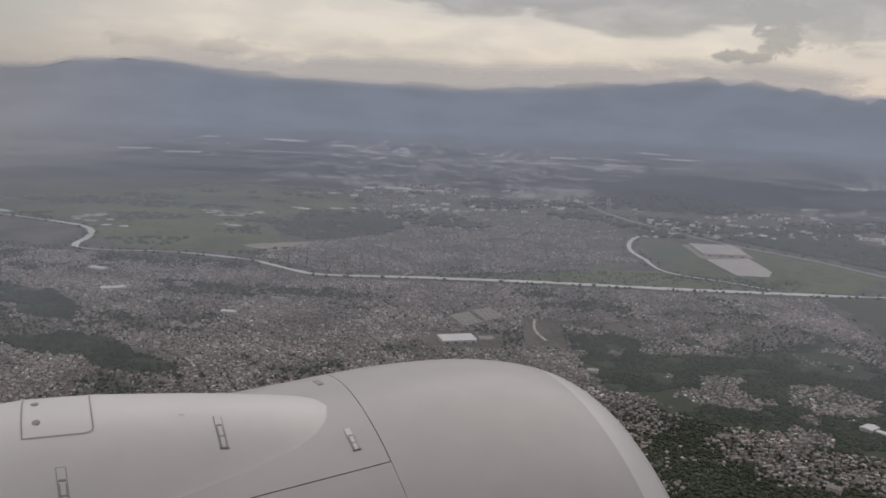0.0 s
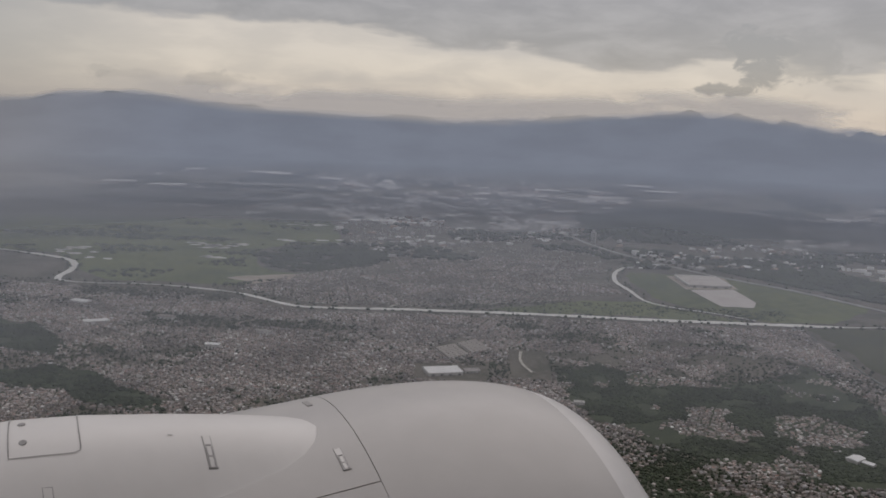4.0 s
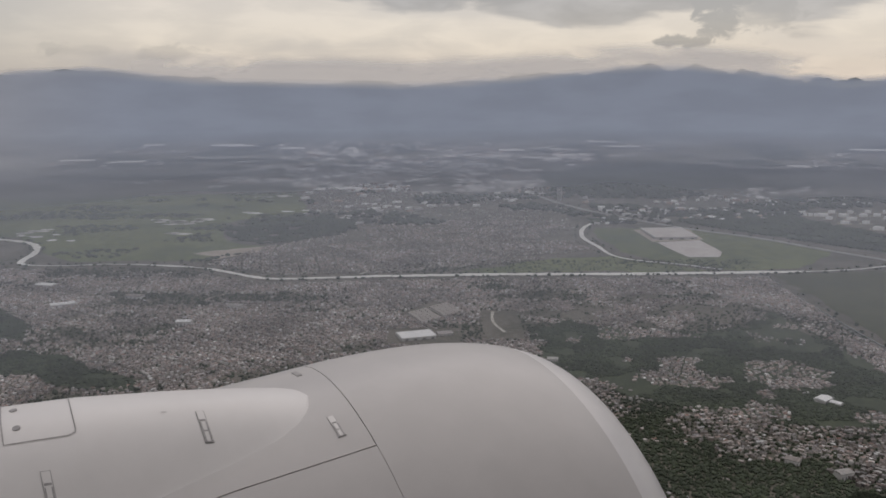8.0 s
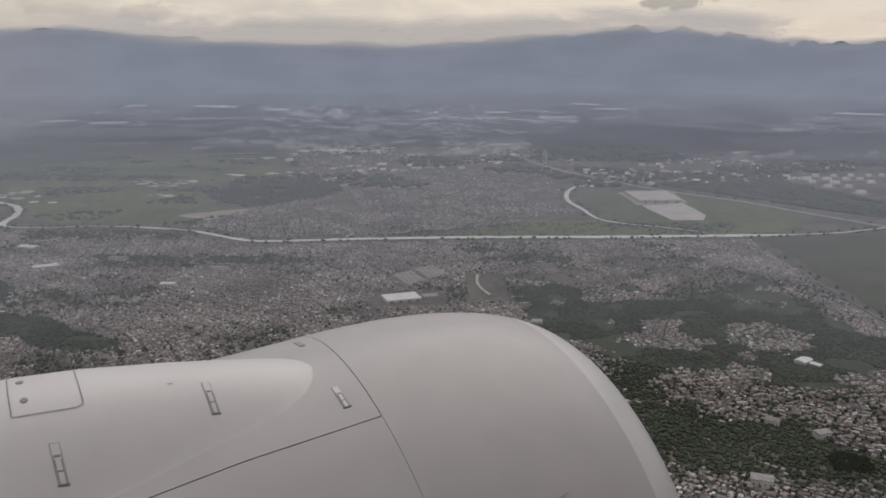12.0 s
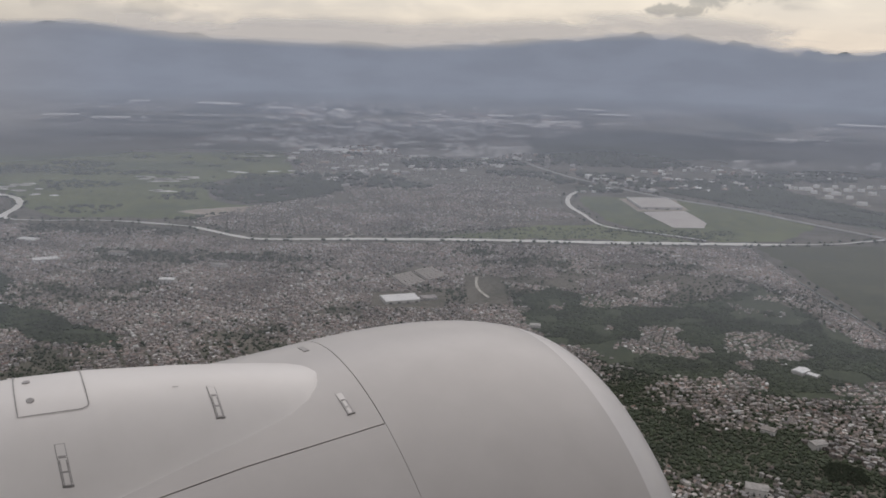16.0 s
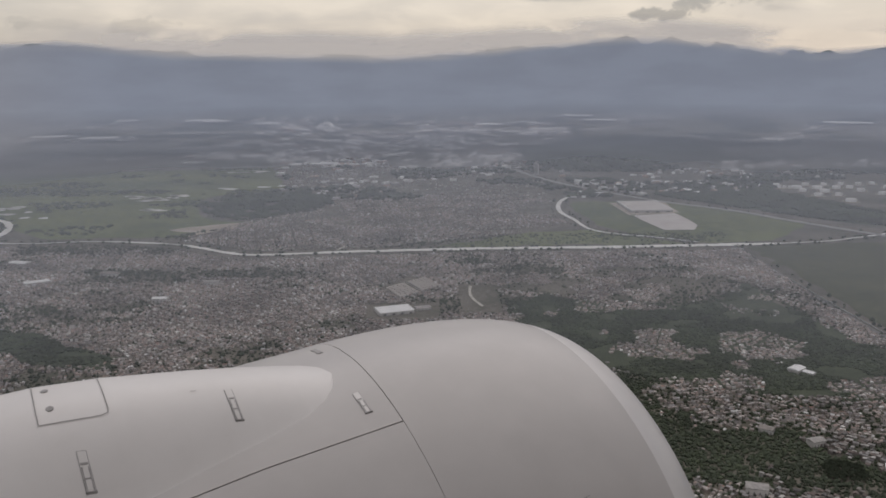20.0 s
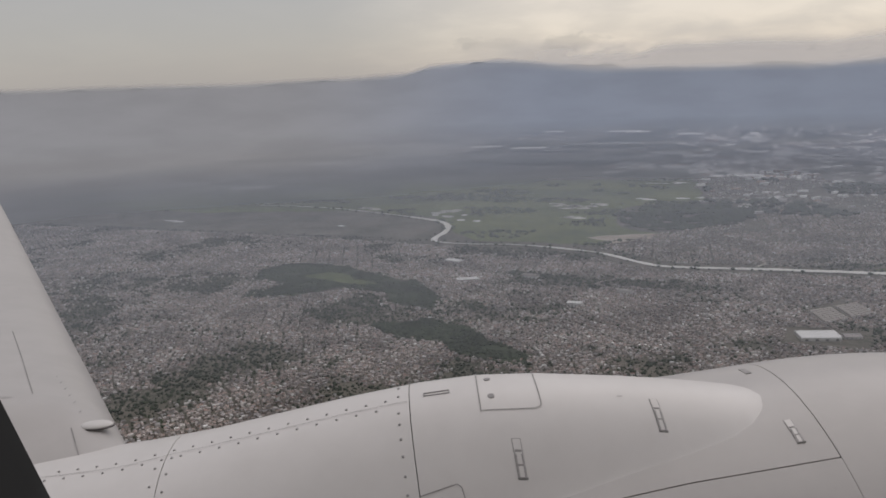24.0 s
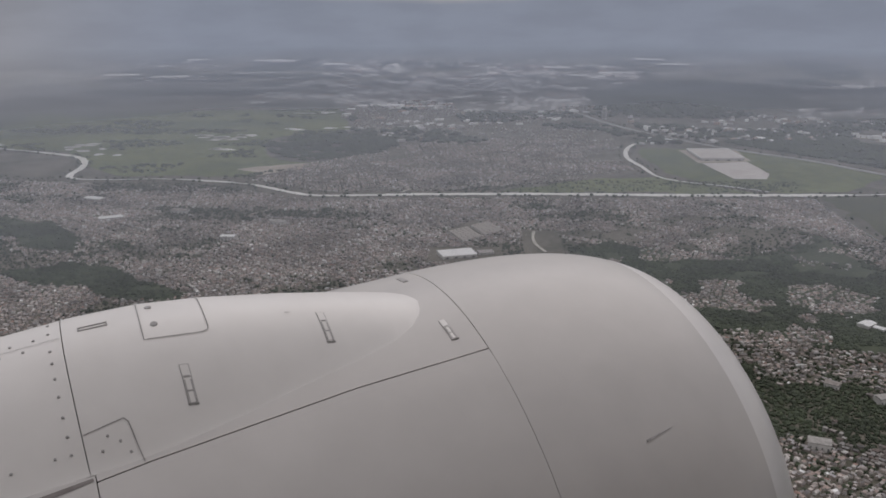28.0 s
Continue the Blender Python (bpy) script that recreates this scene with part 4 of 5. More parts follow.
def build_halls():
    hall(-33, 1117, 18, 46, 31, 3.6, "large hall with a white sheet-metal roof among houses", BUILDING_WHITE, 3, 1.2)
    hall(4, 1127, 18, 20, 13, 2.6, "low pale annexe beside the large white hall", SHEDS, 1, 0.8)
    store = hall(486, 1893, 2, 88, 118, 6, "huge pale storehouse with white roof edges in a field", YARD, 1, 1.0)
    for a, b, c, d in ((-45, -43, -60, 60), (43, 45, -60, 60), (-43, 43, 58, 60)):
        part("parapet", boxed(a, b, c, d, 6.3, 7.4, BUILDING_WHITE), store)
    tagged(patch_sheet("yard", [(440, 1800), (534, 1826), (540, 1690), (520, 1640), (462, 1640), (446, 1740)], 1.4, YARD, 1.0, 3, 60.0), "bare pale concrete yard before the storehouse", "yard", kind="structure")
    tagged(patch_sheet("yard", [(424, 1965), (432, 1806), (544, 1832), (552, 1980)], 1.2, SAND, 1.5, 4, 60.0), "pale bare ground round the storehouse", "yard", kind="structure")
    hall(388, 868, 40, 16, 12, 4.5, "white building in a clearing of the wood", BUILDING_WHITE, 1, 1.2)
    hall(397, 858, -50, 11, 7, 3.5, "low white wing beside the white building", BUILDING_WHITE, 1, 0.8)
    rs = np.random.RandomState(15)
    for x, y, w, d in ((-560, 1290, 34, 15), (-470, 1340, 26, 14), (-640, 1420, 30, 16), (250, 610, 16, 11), (330, 690, 13, 9), (372, 640, 16, 9), (300, 720, 12, 9), (-300, 1270, 22, 12), (-350, 1180, 20, 11), (130, 1010, 12, 8), (430, 1320, 12, 8)):
        hall(x, y, rs.uniform(-40, 40), w, d, rs.uniform(3.5, 6), "pale-roofed workshop among small houses", BUILDING_WHITE if rs.rand() < 0.12 else ROOF_PALE, 1, 1.0)
    for k in range(34):
        x, y = rs.uniform(-700, 520), rs.uniform(2720, 4050)
        if inside([x], [y], FOREST_FAR)[0]:
            continue
        hall(x, y, rs.uniform(-15, 15), rs.uniform(30, 85), rs.uniform(25, 55), 5, "long white factory hall on the far plain", BUILDING_WHITE, 1, 3.5)
    for az, r, w in ((-13.3, 4420, 150), (-12.5, 4400, 110), (-22, 4150, 140), (-19.3, 3990, 150), (-17.6, 4450, 90), (-9.3, 4330, 110), (-6.0, 4120, 100), (10.2, 4440, 130), (11.5, 4350, 150), (8.2, 4080, 160), (25.8, 4360, 200), (-30, 3300, 130), (-33, 3600, 150), (-37, 2900, 120), (-41, 3150, 160), (22, 3700, 110), (29, 3300, 100), (4.5, 4250, 120)):
        hall(r * math.sin(radians(az)), r * math.cos(radians(az)), -az + rs.uniform(-6, 6), w, 45, 5, "long white roof far off on the misty plain", BUILDING_WHITE, 1, 4.5)
    for x, y in ((170, 2650), (195, 2700), (240, 2610), (275, 2570), (215, 2550), (150, 2760), (300, 2680), (-60, 2820), (330, 2480)):
        tower = tagged(new("apartment_tower"), "pale concrete apartment tower of the far town", "tower", "towers of the far town")
        tower.matrix_world = pose(x, y, 0, 0, 0, rs.uniform(-20, 20))
        h = rs.uniform(20, 34)
        part("wall", boxed(-6, 6, -5, 5, -0.5, h, BUILDING_WALL), tower)
        part("roof", boxed(-6.4, 6.4, -5.4, 5.4, h + 0.004, h + 1.0, YARD), tower)
        part("lift_house", boxed(-2, 2, -2, 2, h + 1.004, h + 3.4, BUILDING_WALL), tower)
        for lev in range(6):
            part("window_band", boxed(-5.4, 5.4, -5.2, -5.004, h * (lev + 0.35) / 6, h * (lev + 0.7) / 6, ASPHALT), tower)


def lathe(profile, n, mats, index=None, smooth=True):
    verts = [(r * math.cos(2 * math.pi * k / n), r * math.sin(2 * math.pi * k / n), z) for r, z in profile for k in range(n)]
    faces = [(i * n + k, i * n + (k + 1) % n, (i + 1) * n + (k + 1) % n, (i + 1) * n + k) for i in range(len(profile) - 1) for k in range(n)]
    return mesh_of("lathe", verts, faces, mats, index, smooth)


def build_tanks():
    rs = np.random.RandomState(16)
    first = {}
    spots = []
    for row, (y, x0, x1, gap) in enumerate(((2215, 905, 1500, 44), (2160, 930, 1560, 50), (2105, 925, 1600, 52), (2045, 935, 1600, 58), (1950, 965, 1600, 62), (1860, 1040, 1600, 66), (1785, 1000, 1600, 60))):
        x = x0
        while x < x1:
            spots.append((x + rs.uniform(-6, 6), y + rs.uniform(-9, 9), rs.choice([8.0, 9.5, 11.5]) if row else rs.choice([7.0, 8.0])))
            x += gap * rs.choice([0.85, 1.0, 1.0, 1.7])
    for k in range(9):
        spots.append((838 + 11 * k, 2205 - 6 * k, 5.0))
    for x, y, r in spots:
        if r not in first:
            h = 6.5
            tank = tagged(new("storage_tank"), "round white oil storage tank with a darker roof", "tank", "tanks of the tank farm")
            part("shell", lathe([(r, -0.3), (r, h), (r - 0.3, h), (r - 0.3, h - 0.8)], 28, [TANK_WHITE]), tank)
            part("roof", lathe([(r - 0.31, h - 0.7), (r * 0.5, h - 0.45), (0.01, h - 0.3)], 28, [TANK_TOP]), tank)
            part("wind_girder", lathe([(r + 0.004, h - 1.3), (r + 0.35, h - 1.3), (r + 0.35, h - 1.1), (r + 0.004, h - 1.1)], 28, [TANK_WHITE]), tank)
            part("dyke", lathe([(r + 7, -0.3), (r + 6.2, 1.2), (r + 5.4, -0.3)], 20, [SAND]), tank)
            first[r] = tank
            tank.matrix_world = pose(x, y, 0)
        else:
            copy_thing(first[r], pose(x, y, 0, 0, 0, rs.uniform(0, 360)))


build_halls()
build_tanks()
build_terraces()
build_town()
build_trees()

# ---- the aircraft: engine, pylon, wing, cabin wall ----
# X runs forward along the engine, V in towards the cabin, U up; V is minus the local y.
AIR = Matrix(((0.8911, -0.4426, -0.1007, 0.038), (0.4376, 0.8966, -0.0681, 3.213), (0.1204, 0.0166, 0.9926, H - 2.055), (0, 0, 0, 1)))
SEAM, LIP_X, LIP_R, BODY_R = -0.294, 0.694, 0.722, 1.03
FAIR_X = [-3.3, -2.85, -2.45, -2.2, -2.0, -1.7, -1.384, -1.246, -1.1, -0.904, -0.718, -0.555, -0.479, -0.43, -0.419, -0.41, -0.40]
FAIR_W = [0.26, 0.53, 0.50, 0.42, 0.39, 0.375, 0.358, 0.338, 0.312, 0.27, 0.235, 0.19, 0.145, 0.09, 0.07, 0.048, 0.008]
RISE_X = [-3.3, -2.85, -2.75, -2.45, -2.2, -2.018, -1.735, -1.498, -1.301, -1.106, -0.845, -0.672, -0.519, -0.43, -0.40]
RISE_H = [-0.03, 0.086, 0.088, 0.093, 0.117, 0.141, 0.171, 0.188, 0.187, 0.165, 0.115, 0.075, 0.035, 0.012, 0.0]


def cowl_r(x):
    w = min(max((x - (SEAM - 0.1)) / (LIP_X - SEAM + 0.1), 0.0), 1.0)
    if x > SEAM - 0.1:
        return LIP_R + (BODY_R - LIP_R) * math.sqrt(max(0.0, 1 - w ** 2.4))
    return BODY_R - 0.016 * (x - SEAM + 0.1)


def fairing(x):
    """Half width, rise above the cowl and middle of the pylon fairing."""
    return float(np.interp(x, FAIR_X, FAIR_W)), float(np.interp(x, RISE_X, RISE_H)), float(np.interp(x, [-1.1, -0.7, -0.4], [0.10, 0.09, 0.085]))


def skin(x, v):
    """Height of the engine's or the fairing's skin."""
    r = cowl_r(x)
    u = math.sqrt(max(r * r - v * v, 0.0))
    if x < -0.40:
        w, h, mid = fairing(x)
        q = abs((v - mid) / w)
        if q < 1:
            u += h * (1 - q ** 2.6) ** 1.3 + 0.003 * (1 - q ** 8)
    return u


def shell(name, grid, mat, parent, thick=0.014, label="", inward=None):
    """A curved panel from a grid of places (x, v, u), with turned-down edges."""
    rows, cols = len(grid), len(grid[0])
    bm = bmesh.new()
    vs = [[bm.verts.new((p[0], -p[1], p[2])) for p in row] for row in grid]
    for i in range(rows - 1):
        for j in range(cols - 1):
            bm.faces.new((vs[i][j], vs[i + 1][j], vs[i + 1][j + 1], vs[i][j + 1]))
    bm.normal_update()
    mid = bm.faces[:][len(bm.faces) // 2]
    centre = Vector((mid.calc_center_median().x, 0, 0))
    if mid.normal.dot(mid.calc_center_median() - centre) < 0:
        bmesh.ops.reverse_faces(bm, faces=bm.faces[:])
    for f in bm.faces:
        f.smooth = True
    border = [e for e in bm.edges if e.is_boundary]
    for e in border:
        e.smooth = False
    ret = bmesh.ops.extrude_edge_only(bm, edges=border)
    for v in (g for g in ret["geom"] if isinstance(g, bmesh.types.BMVert)):
        out = Vector((0, v.co.y, v.co.z))
        v.co -= out.normalized() * thick
    me = bpy.data.meshes.new(name)
    bm.to_mesh(me)
    bm.free()
    me.materials.append(mat)
    return part(name, me, parent, label)


def barrel(x0, x1, b0, b1, nx, nb, lift=0.0, hinge=None):
    """Grid on the cowl between two stations and two angles (degrees from the top towards the cabin)."""
    grid = []
    for i in range(nx + 1):
        x = x0 + (x1 - x0) * i / nx
        r = cowl_r(x) + lift
        row = []
        lo = b0 if hinge is None else hinge(x)
        for j in range(nb + 1):
            b = radians(lo + (b1 - lo) * j / nb)
            row.append((x, r * math.sin(b), r * math.cos(b)))
        grid.append(row)
    return grid


def draped(name, x0, x1, v0, v1, mat, parent, lift=0.003, slant=0.0, label="", nv=8):
    """A thin plate that follows the skin."""
    grid = [[(x + slant * (v - v0), v, skin(x + slant * (v - v0), v) + lift) for v in np.linspace(v0, v1, nv + 1)] for x in np.linspace(x0, x1, 4)]
    return shell(name, grid, mat, parent, 0.006, label)


def drape_line(name, points, width, mat, parent, lift=0.0015):
    """A thin dark joint along a line of (x, v) on the skin."""
    bm = bmesh.new()
    pts = []
    for (xa, va), (xb, vb) in zip(points, points[1:]):
        n = max(2, int(math.hypot(xb - xa, vb - va) / 0.02))
        pts += [(xa + (xb - xa) * k / n, va + (vb - va) * k / n) for k in range(n)]
    pts.append(points[-1])
    prev = None
    for i, (x, v) in enumerate(pts):
        xa, va = pts[max(0, i - 1)]
        xb, vb = pts[min(len(pts) - 1, i + 1)]
        p, q = Vector((xa, -va, skin(xa, va))), Vector((xb, -vb, skin(xb, vb)))
        along = (q - p).normalized()
        e = 0.01
        nrm = Vector((0, -(skin(x, v - e) - skin(x, v + e)) / (2 * e) * -1, 1)).normalized()
        nrm = Vector((0, 0, 1)) if nrm.z <= 0 else Vector((0, (skin(x, v + e) - skin(x, v - e)) / (2 * e), 1)).normalized()
        side = along.cross(nrm).normalized() * (width if isinstance(width, float) else width[0] + (width[1] - width[0]) * i / (len(pts) - 1)) / 2
        c = Vector((x, -v, skin(x, v))) + nrm * lift
        cur = (bm.verts.new(c - side), bm.verts.new(c + side))
        if prev:
            bm.faces.new((prev[0], prev[1], cur[1], cur[0]))
        prev = cur
    bm.normal_update()
    me = bpy.data.meshes.new(name)
    bm.to_mesh(me)
    bm.free()
    for f in me.polygons:
        if f.normal.z < 0:
            f.flip()
    me.materials.append(mat)
    return part(name, me, parent)


def hinge_angle(x):
    return float(np.interp(x, [-1.513, -1.372, -1.113, -0.742, -0.309], [27.7, 26.8, 25.7, 24.1, 23.6]))


def build_engine():
    engine = tagged(new("engine_nacelle"), "white jet engine nacelle hung before the wing", "engine")
    engine.matrix_world = AIR
    # dark body under the panels
    part("engine_core", lathe_x([(-3.4, 0.55), (-2.6, 0.93), (-1.5, 1.02), (-0.42, 1.01), (-0.30, 1.008), (-0.1, 0.985), (0.2, 0.92), (0.5, 0.74)], 72, GAP), engine, "dark structure behind the panel joints")
    shell("inlet_cowl", barrel(SEAM + 0.0022, 0.5095, -180, 180, 22, 120), PAINT_GREY, engine, 0.02, "pale grey inlet cowl")
    # rounded lip with its inner side
    prof = [(0.5097, cowl_r(0.5097))] + [(x, cowl_r(x)) for x in np.linspace(0.53, 0.68, 8)] + [(0.690, 0.752), (0.694, 0.722), (0.688, 0.700), (0.66, 0.684), (0.58, 0.668), (0.3, 0.66), (-0.2, 0.70)]
    part("inlet_lip", lathe_x(prof, 96, LIP), engine, "brighter bare-metal inlet lip")
    shell("fan_cowl", barrel(-1.510, SEAM + 0.0006, 28, 180, 24, 66, hinge=lambda x: hinge_angle(x) + 0.14), PAINT_GREY, engine, 0.02, "pale grey fan cowl door")
    top = [[(x, cowl_r(x) * math.sin(radians(b)), cowl_r(x) * math.cos(radians(b))) for b in np.linspace(-179.9, hinge_angle(x) - 0.10, 84)] for x in np.linspace(-1.510, SEAM - 0.0008, 26)]
    shell("top_panel", top, PAINT_GREY, engine, 0.02, "pale grey panel under the pylon fairing")
    shell("reverser_cowl", barrel(-2.9, -1.513, -179.9, 26.4, 20, 70), PAINT_GREY, engine, 0.02, "pale grey thrust reverser cowl on the far side")
    part("exhaust_nozzle", lathe_x([(-2.9, 1.02), (-3.3, 0.86), (-3.75, 0.66), (-3.74, 0.63), (-3.3, 0.74)], 64, STEEL), engine, "bare metal exhaust nozzle")
    part("exhaust_plug", lathe_x([(-3.2, 0.45), (-3.8, 0.34), (-4.3, 0.12), (-4.42, 0.01)], 40, STEEL), engine)
    shell("reverser_cowl", barrel(-2.9, -1.513, 26.5, 180, 20, 54), PAINT_GREY, engine, 0.02, "pale grey thrust reverser cowl")
    drape_line("joint", [(-1.52, 0.564), (-1.66, 0.581), (-2.3, 0.63)], 0.0034, GAP, engine)
    # Shade below the rear fairing, painted as a widening dark strip on the skin.
    drape_line("recess", [(-1.518, 0.478), (-1.71, 0.500), (-1.884, 0.526), (-2.3, 0.59)], (0.010, 0.062), RECESS_SHADE, engine)
    # pylon fairing, front and rear piece
    for a, b, n, lab in ((-1.5222, -0.4005, 90, "white rounded front end of the pylon fairing"), (-2.3195, -1.5250, 22, "white riveted pylon fairing"), (-3.3, -2.3222, 22, "white fillet where the pylon meets the wing")):
        grid = []
        for x in np.linspace(a, b, n):
            w, h, mid = fairing(x)
            r = cowl_r(x)
            across = [mid + w * q for q in np.sin(np.linspace(-math.pi / 2, math.pi / 2, 41))]
            grid.append([(x, v, math.sqrt(r * r - v * v) + 0.003 * (1 - abs((v - mid) / w) ** 8) - 0.0008 + h * max(0.0, 1 - abs((v - mid) / w) ** 2.6) ** 1.3) for v in across])
        shell("pylon_fairing", grid, PAINT, engine, 0.003, lab)
    draped("latch_plate", -0.372, -0.352, -0.20, -0.12, STEEL, engine, 0.002)
    # access door and panels
    for pts in ([(-1.303, -0.02), (-1.306, 0.228), (-1.14, 0.226), (-1.122, 0.219), (-1.119, 0.208), (-1.12, -0.03)], [(-1.52, 0.399), (-1.41, 0.385), (-1.399, 0.392), (-1.381, 0.466)]):
        drape_line("door_joint", pts, 0.0032, STEEL, engine)
    for x, v in ((-1.271, 0.066), (-1.268, 0.173)):
        part("door_latch", dot(x, v, 0.011), engine)
    # strip latches
    for x0, x1, v0, v1 in ((-0.778, -0.757, 0.177, 0.272), (-1.229, -1.206, 0.306, 0.380), (-0.388, -0.368, 0.240, 0.342)):
        latch = draped("latch", x0 - 0.002, x1 + 0.002, v0 - 0.002, v1 + 0.002, STEEL, engine, 0.0012, label="steel-rimmed strip latch")
        draped("latch_plate", x0, x1, v0, v1, PAINT, latch, 0.0025)
        m = v0 + (v1 - v0) * 0.42
        draped("latch_handle", x0 + 0.003, x1 - 0.003, m, v1 - 0.004, PAINT, latch, 0.0035)
        draped("latch_bar", x0 + 0.002, x1 - 0.002, m - 0.008, m - 0.004, STEEL, latch, 0.004)
        draped("latch_bar", x0 + 0.002, x1 - 0.002, v0 + (v1 - v0) * 0.68, v0 + (v1 - v0) * 0.72, STEEL, latch, 0.004)
        for e in (x0 + 0.001, x1 - 0.0045):
            draped("latch_rail", e, e + 0.0035, m, v1, RIVET, latch, 0.004)
        draped("latch_foot", x0 - 0.003, x1 + 0.004, v1 - 0.001, v1 + 0.0012, STEEL, latch, 0.004)
    for a, b, c, d in ((-1.478, -1.394, 0.111, 0.114), (-1.478, -1.394, 0.128, 0.131), (-1.478, -1.475, 0.114, 0.128), (-1.397, -1.394, 0.114, 0.128)):
        draped("plate_edge", a, b, c, d, STEEL, engine, 0.002)
    drape_line("crease", [(-0.878, 0.171), (-0.862, 0.171)], 0.003, STEEL, engine)
    # rivets along the joints
    spots = [(-1.559, v) for v in (0.03, 0.10, 0.191, 0.234, 0.278, 0.32, 0.361, 0.395, 0.425)] + [(-1.60 - 0.11 * k, 0.425 + 0.006 * k) for k in range(7)]
    for k in range(18):
        x = -1.60 - 0.064 * k
        v = float(np.interp(x, [-2.75, -2.53, -2.29, -1.98, -1.53], [0.094, 0.111, 0.106, 0.130, 0.142]))
        spots += [(x, v - 0.026), (x - 0.03, v + 0.020)]
    spots += [(-2.30, v) for v in (0.13, 0.21, 0.28, 0.34, 0.39)] + [(-2.345, v) for v in (0.17, 0.25, 0.31, 0.37)]
    spots += [(-1.46, 0.408), (-1.43, 0.42), (-1.48, 0.43), (-1.41, 0.44)]
    for x, v in spots:
        part("rivet", dot(x, v, 0.0042), engine)
    drape_line("joint", [(-1.53, 0.142), (-1.767, 0.135), (-1.979, 0.130), (-2.29, 0.106), (-2.53, 0.111), (-2.745, 0.094)], 0.002, STEEL, engine)
    # strake: a long thin blade on the cabin side
    bm = bmesh.new()
    xs = np.linspace(-1.05, 0.005, 24)
    prev = None
    for i, x in enumerate(xs):
        t = i / 23
        b = radians(51.5 + 10.9 * (x + 1.05) / 1.055)
        r = cowl_r(x)
        tall = float(np.interp(x, [-1.05, -0.8, -0.45, -0.25, -0.12, -0.05, -0.015, 0.005], [0.004, 0.05, 0.100, 0.088, 0.064, 0.044, 0.026, 0.006]))
        n1 = Vector((0, -math.sin(b), math.cos(b)))
        t1 = Vector((0, math.cos(b), math.sin(b)))
        out = Vector((0, -0.985, -0.17))
        root = Vector((x, 0, 0)) + n1 * (r - 0.01)
        tip = root + out * (tall + 0.012)
        cur = [bm.verts.new(root - t1 * 0.018), bm.verts.new(tip - t1 * 0.004), bm.verts.new(tip + t1 * 0.004), bm.verts.new(root + t1 * 0.018)]
        if prev:
            for j in range(3):
                bm.faces.new((prev[j], prev[j + 1], cur[j + 1], cur[j]))
        else:
            bm.faces.new(cur)
        prev = cur
    bm.faces.new(prev[::-1])
    bmesh.ops.recalc_face_normals(bm, faces=bm.faces[:])
    me = bpy.data.meshes.new("strake")
    bm.to_mesh(me)
    bm.free()
    me.materials.append(PAINT)
    part("strake", me, engine, "thin white blade on the side of the cowl")
    # drain slot on the inlet cowl
    bm = bmesh.new()
    v0 = [Vector((x, -cowl_r(x) * math.sin(radians(b)), cowl_r(x) * math.cos(radians(b)))) * 1.0 for x, b in ((0.055, 49.2), (0.165, 48.3))]
    n1 = Vector((0, -math.sin(radians(48.7)), math.cos(radians(48.7))))
    t1 = n1.cross(v0[1] - v0[0]).normalized()
    q = [v0[0] + n1 * 0.003 - t1 * 0.004, v0[1] + n1 * 0.003 - t1 * 0.001, v0[1] + n1 * 0.003 + t1 * 0.001, v0[0] + n1 * 0.003 + t1 * 0.004]
    me = mesh_of("drain", [tuple(p) for p in q] + [tuple(p - n1 * 0.012) for p in q], [(0, 1, 2, 3), (0, 4, 5, 1), (1, 5, 6, 2), (2, 6, 7, 3), (3, 7, 4, 0)], [STEEL])
    part("drain_slot", me, engine)


def lathe_x(profile, n, mat):
    verts = [(x, r * math.sin(2 * math.pi * k / n), r * math.cos(2 * math.pi * k / n)) for x, r in profile for k in range(n)]
    faces = [(i * n + k, i * n + (k + 1) % n, (i + 1) * n + (k + 1) % n, (i + 1) * n + k) for i in range(len(profile) - 1) for k in range(n)]
    return mesh_of("lathe", verts, faces, [mat], None, True)


def dot(x, v, r):
    """A flat round rivet head on the skin."""
    e = 0.01
    nrm = Vector((0, (skin(x, v + e) - skin(x, v - e)) / (2 * e), 1)).normalized()
    c = Vector((x, -v, skin(x, v)))
    a = Vector((1, 0, 0))
    b = nrm.cross(a)
    ring = lambda rr, h: [tuple(c + nrm * h + a * rr * math.cos(k * math.pi / 5) + b * rr * math.sin(k * math.pi / 5)) for k in range(10)]
    verts = ring(r, -0.002) + ring(r, 0.0016) + ring(r * 0.7, 0.0026)
    faces = [(i * 10 + k, i * 10 + (k + 1) % 10, i * 10 + 10 + (k + 1) % 10, i * 10 + 10 + k) for i in range(2) for k in range(10)] + [tuple(range(20, 30))]
    return mesh_of("rivet", verts, faces, [RIVET])


def ease(q):
    q = min(max(q, 0.0), 1.0)
    return q * q * (3 - 2 * q)


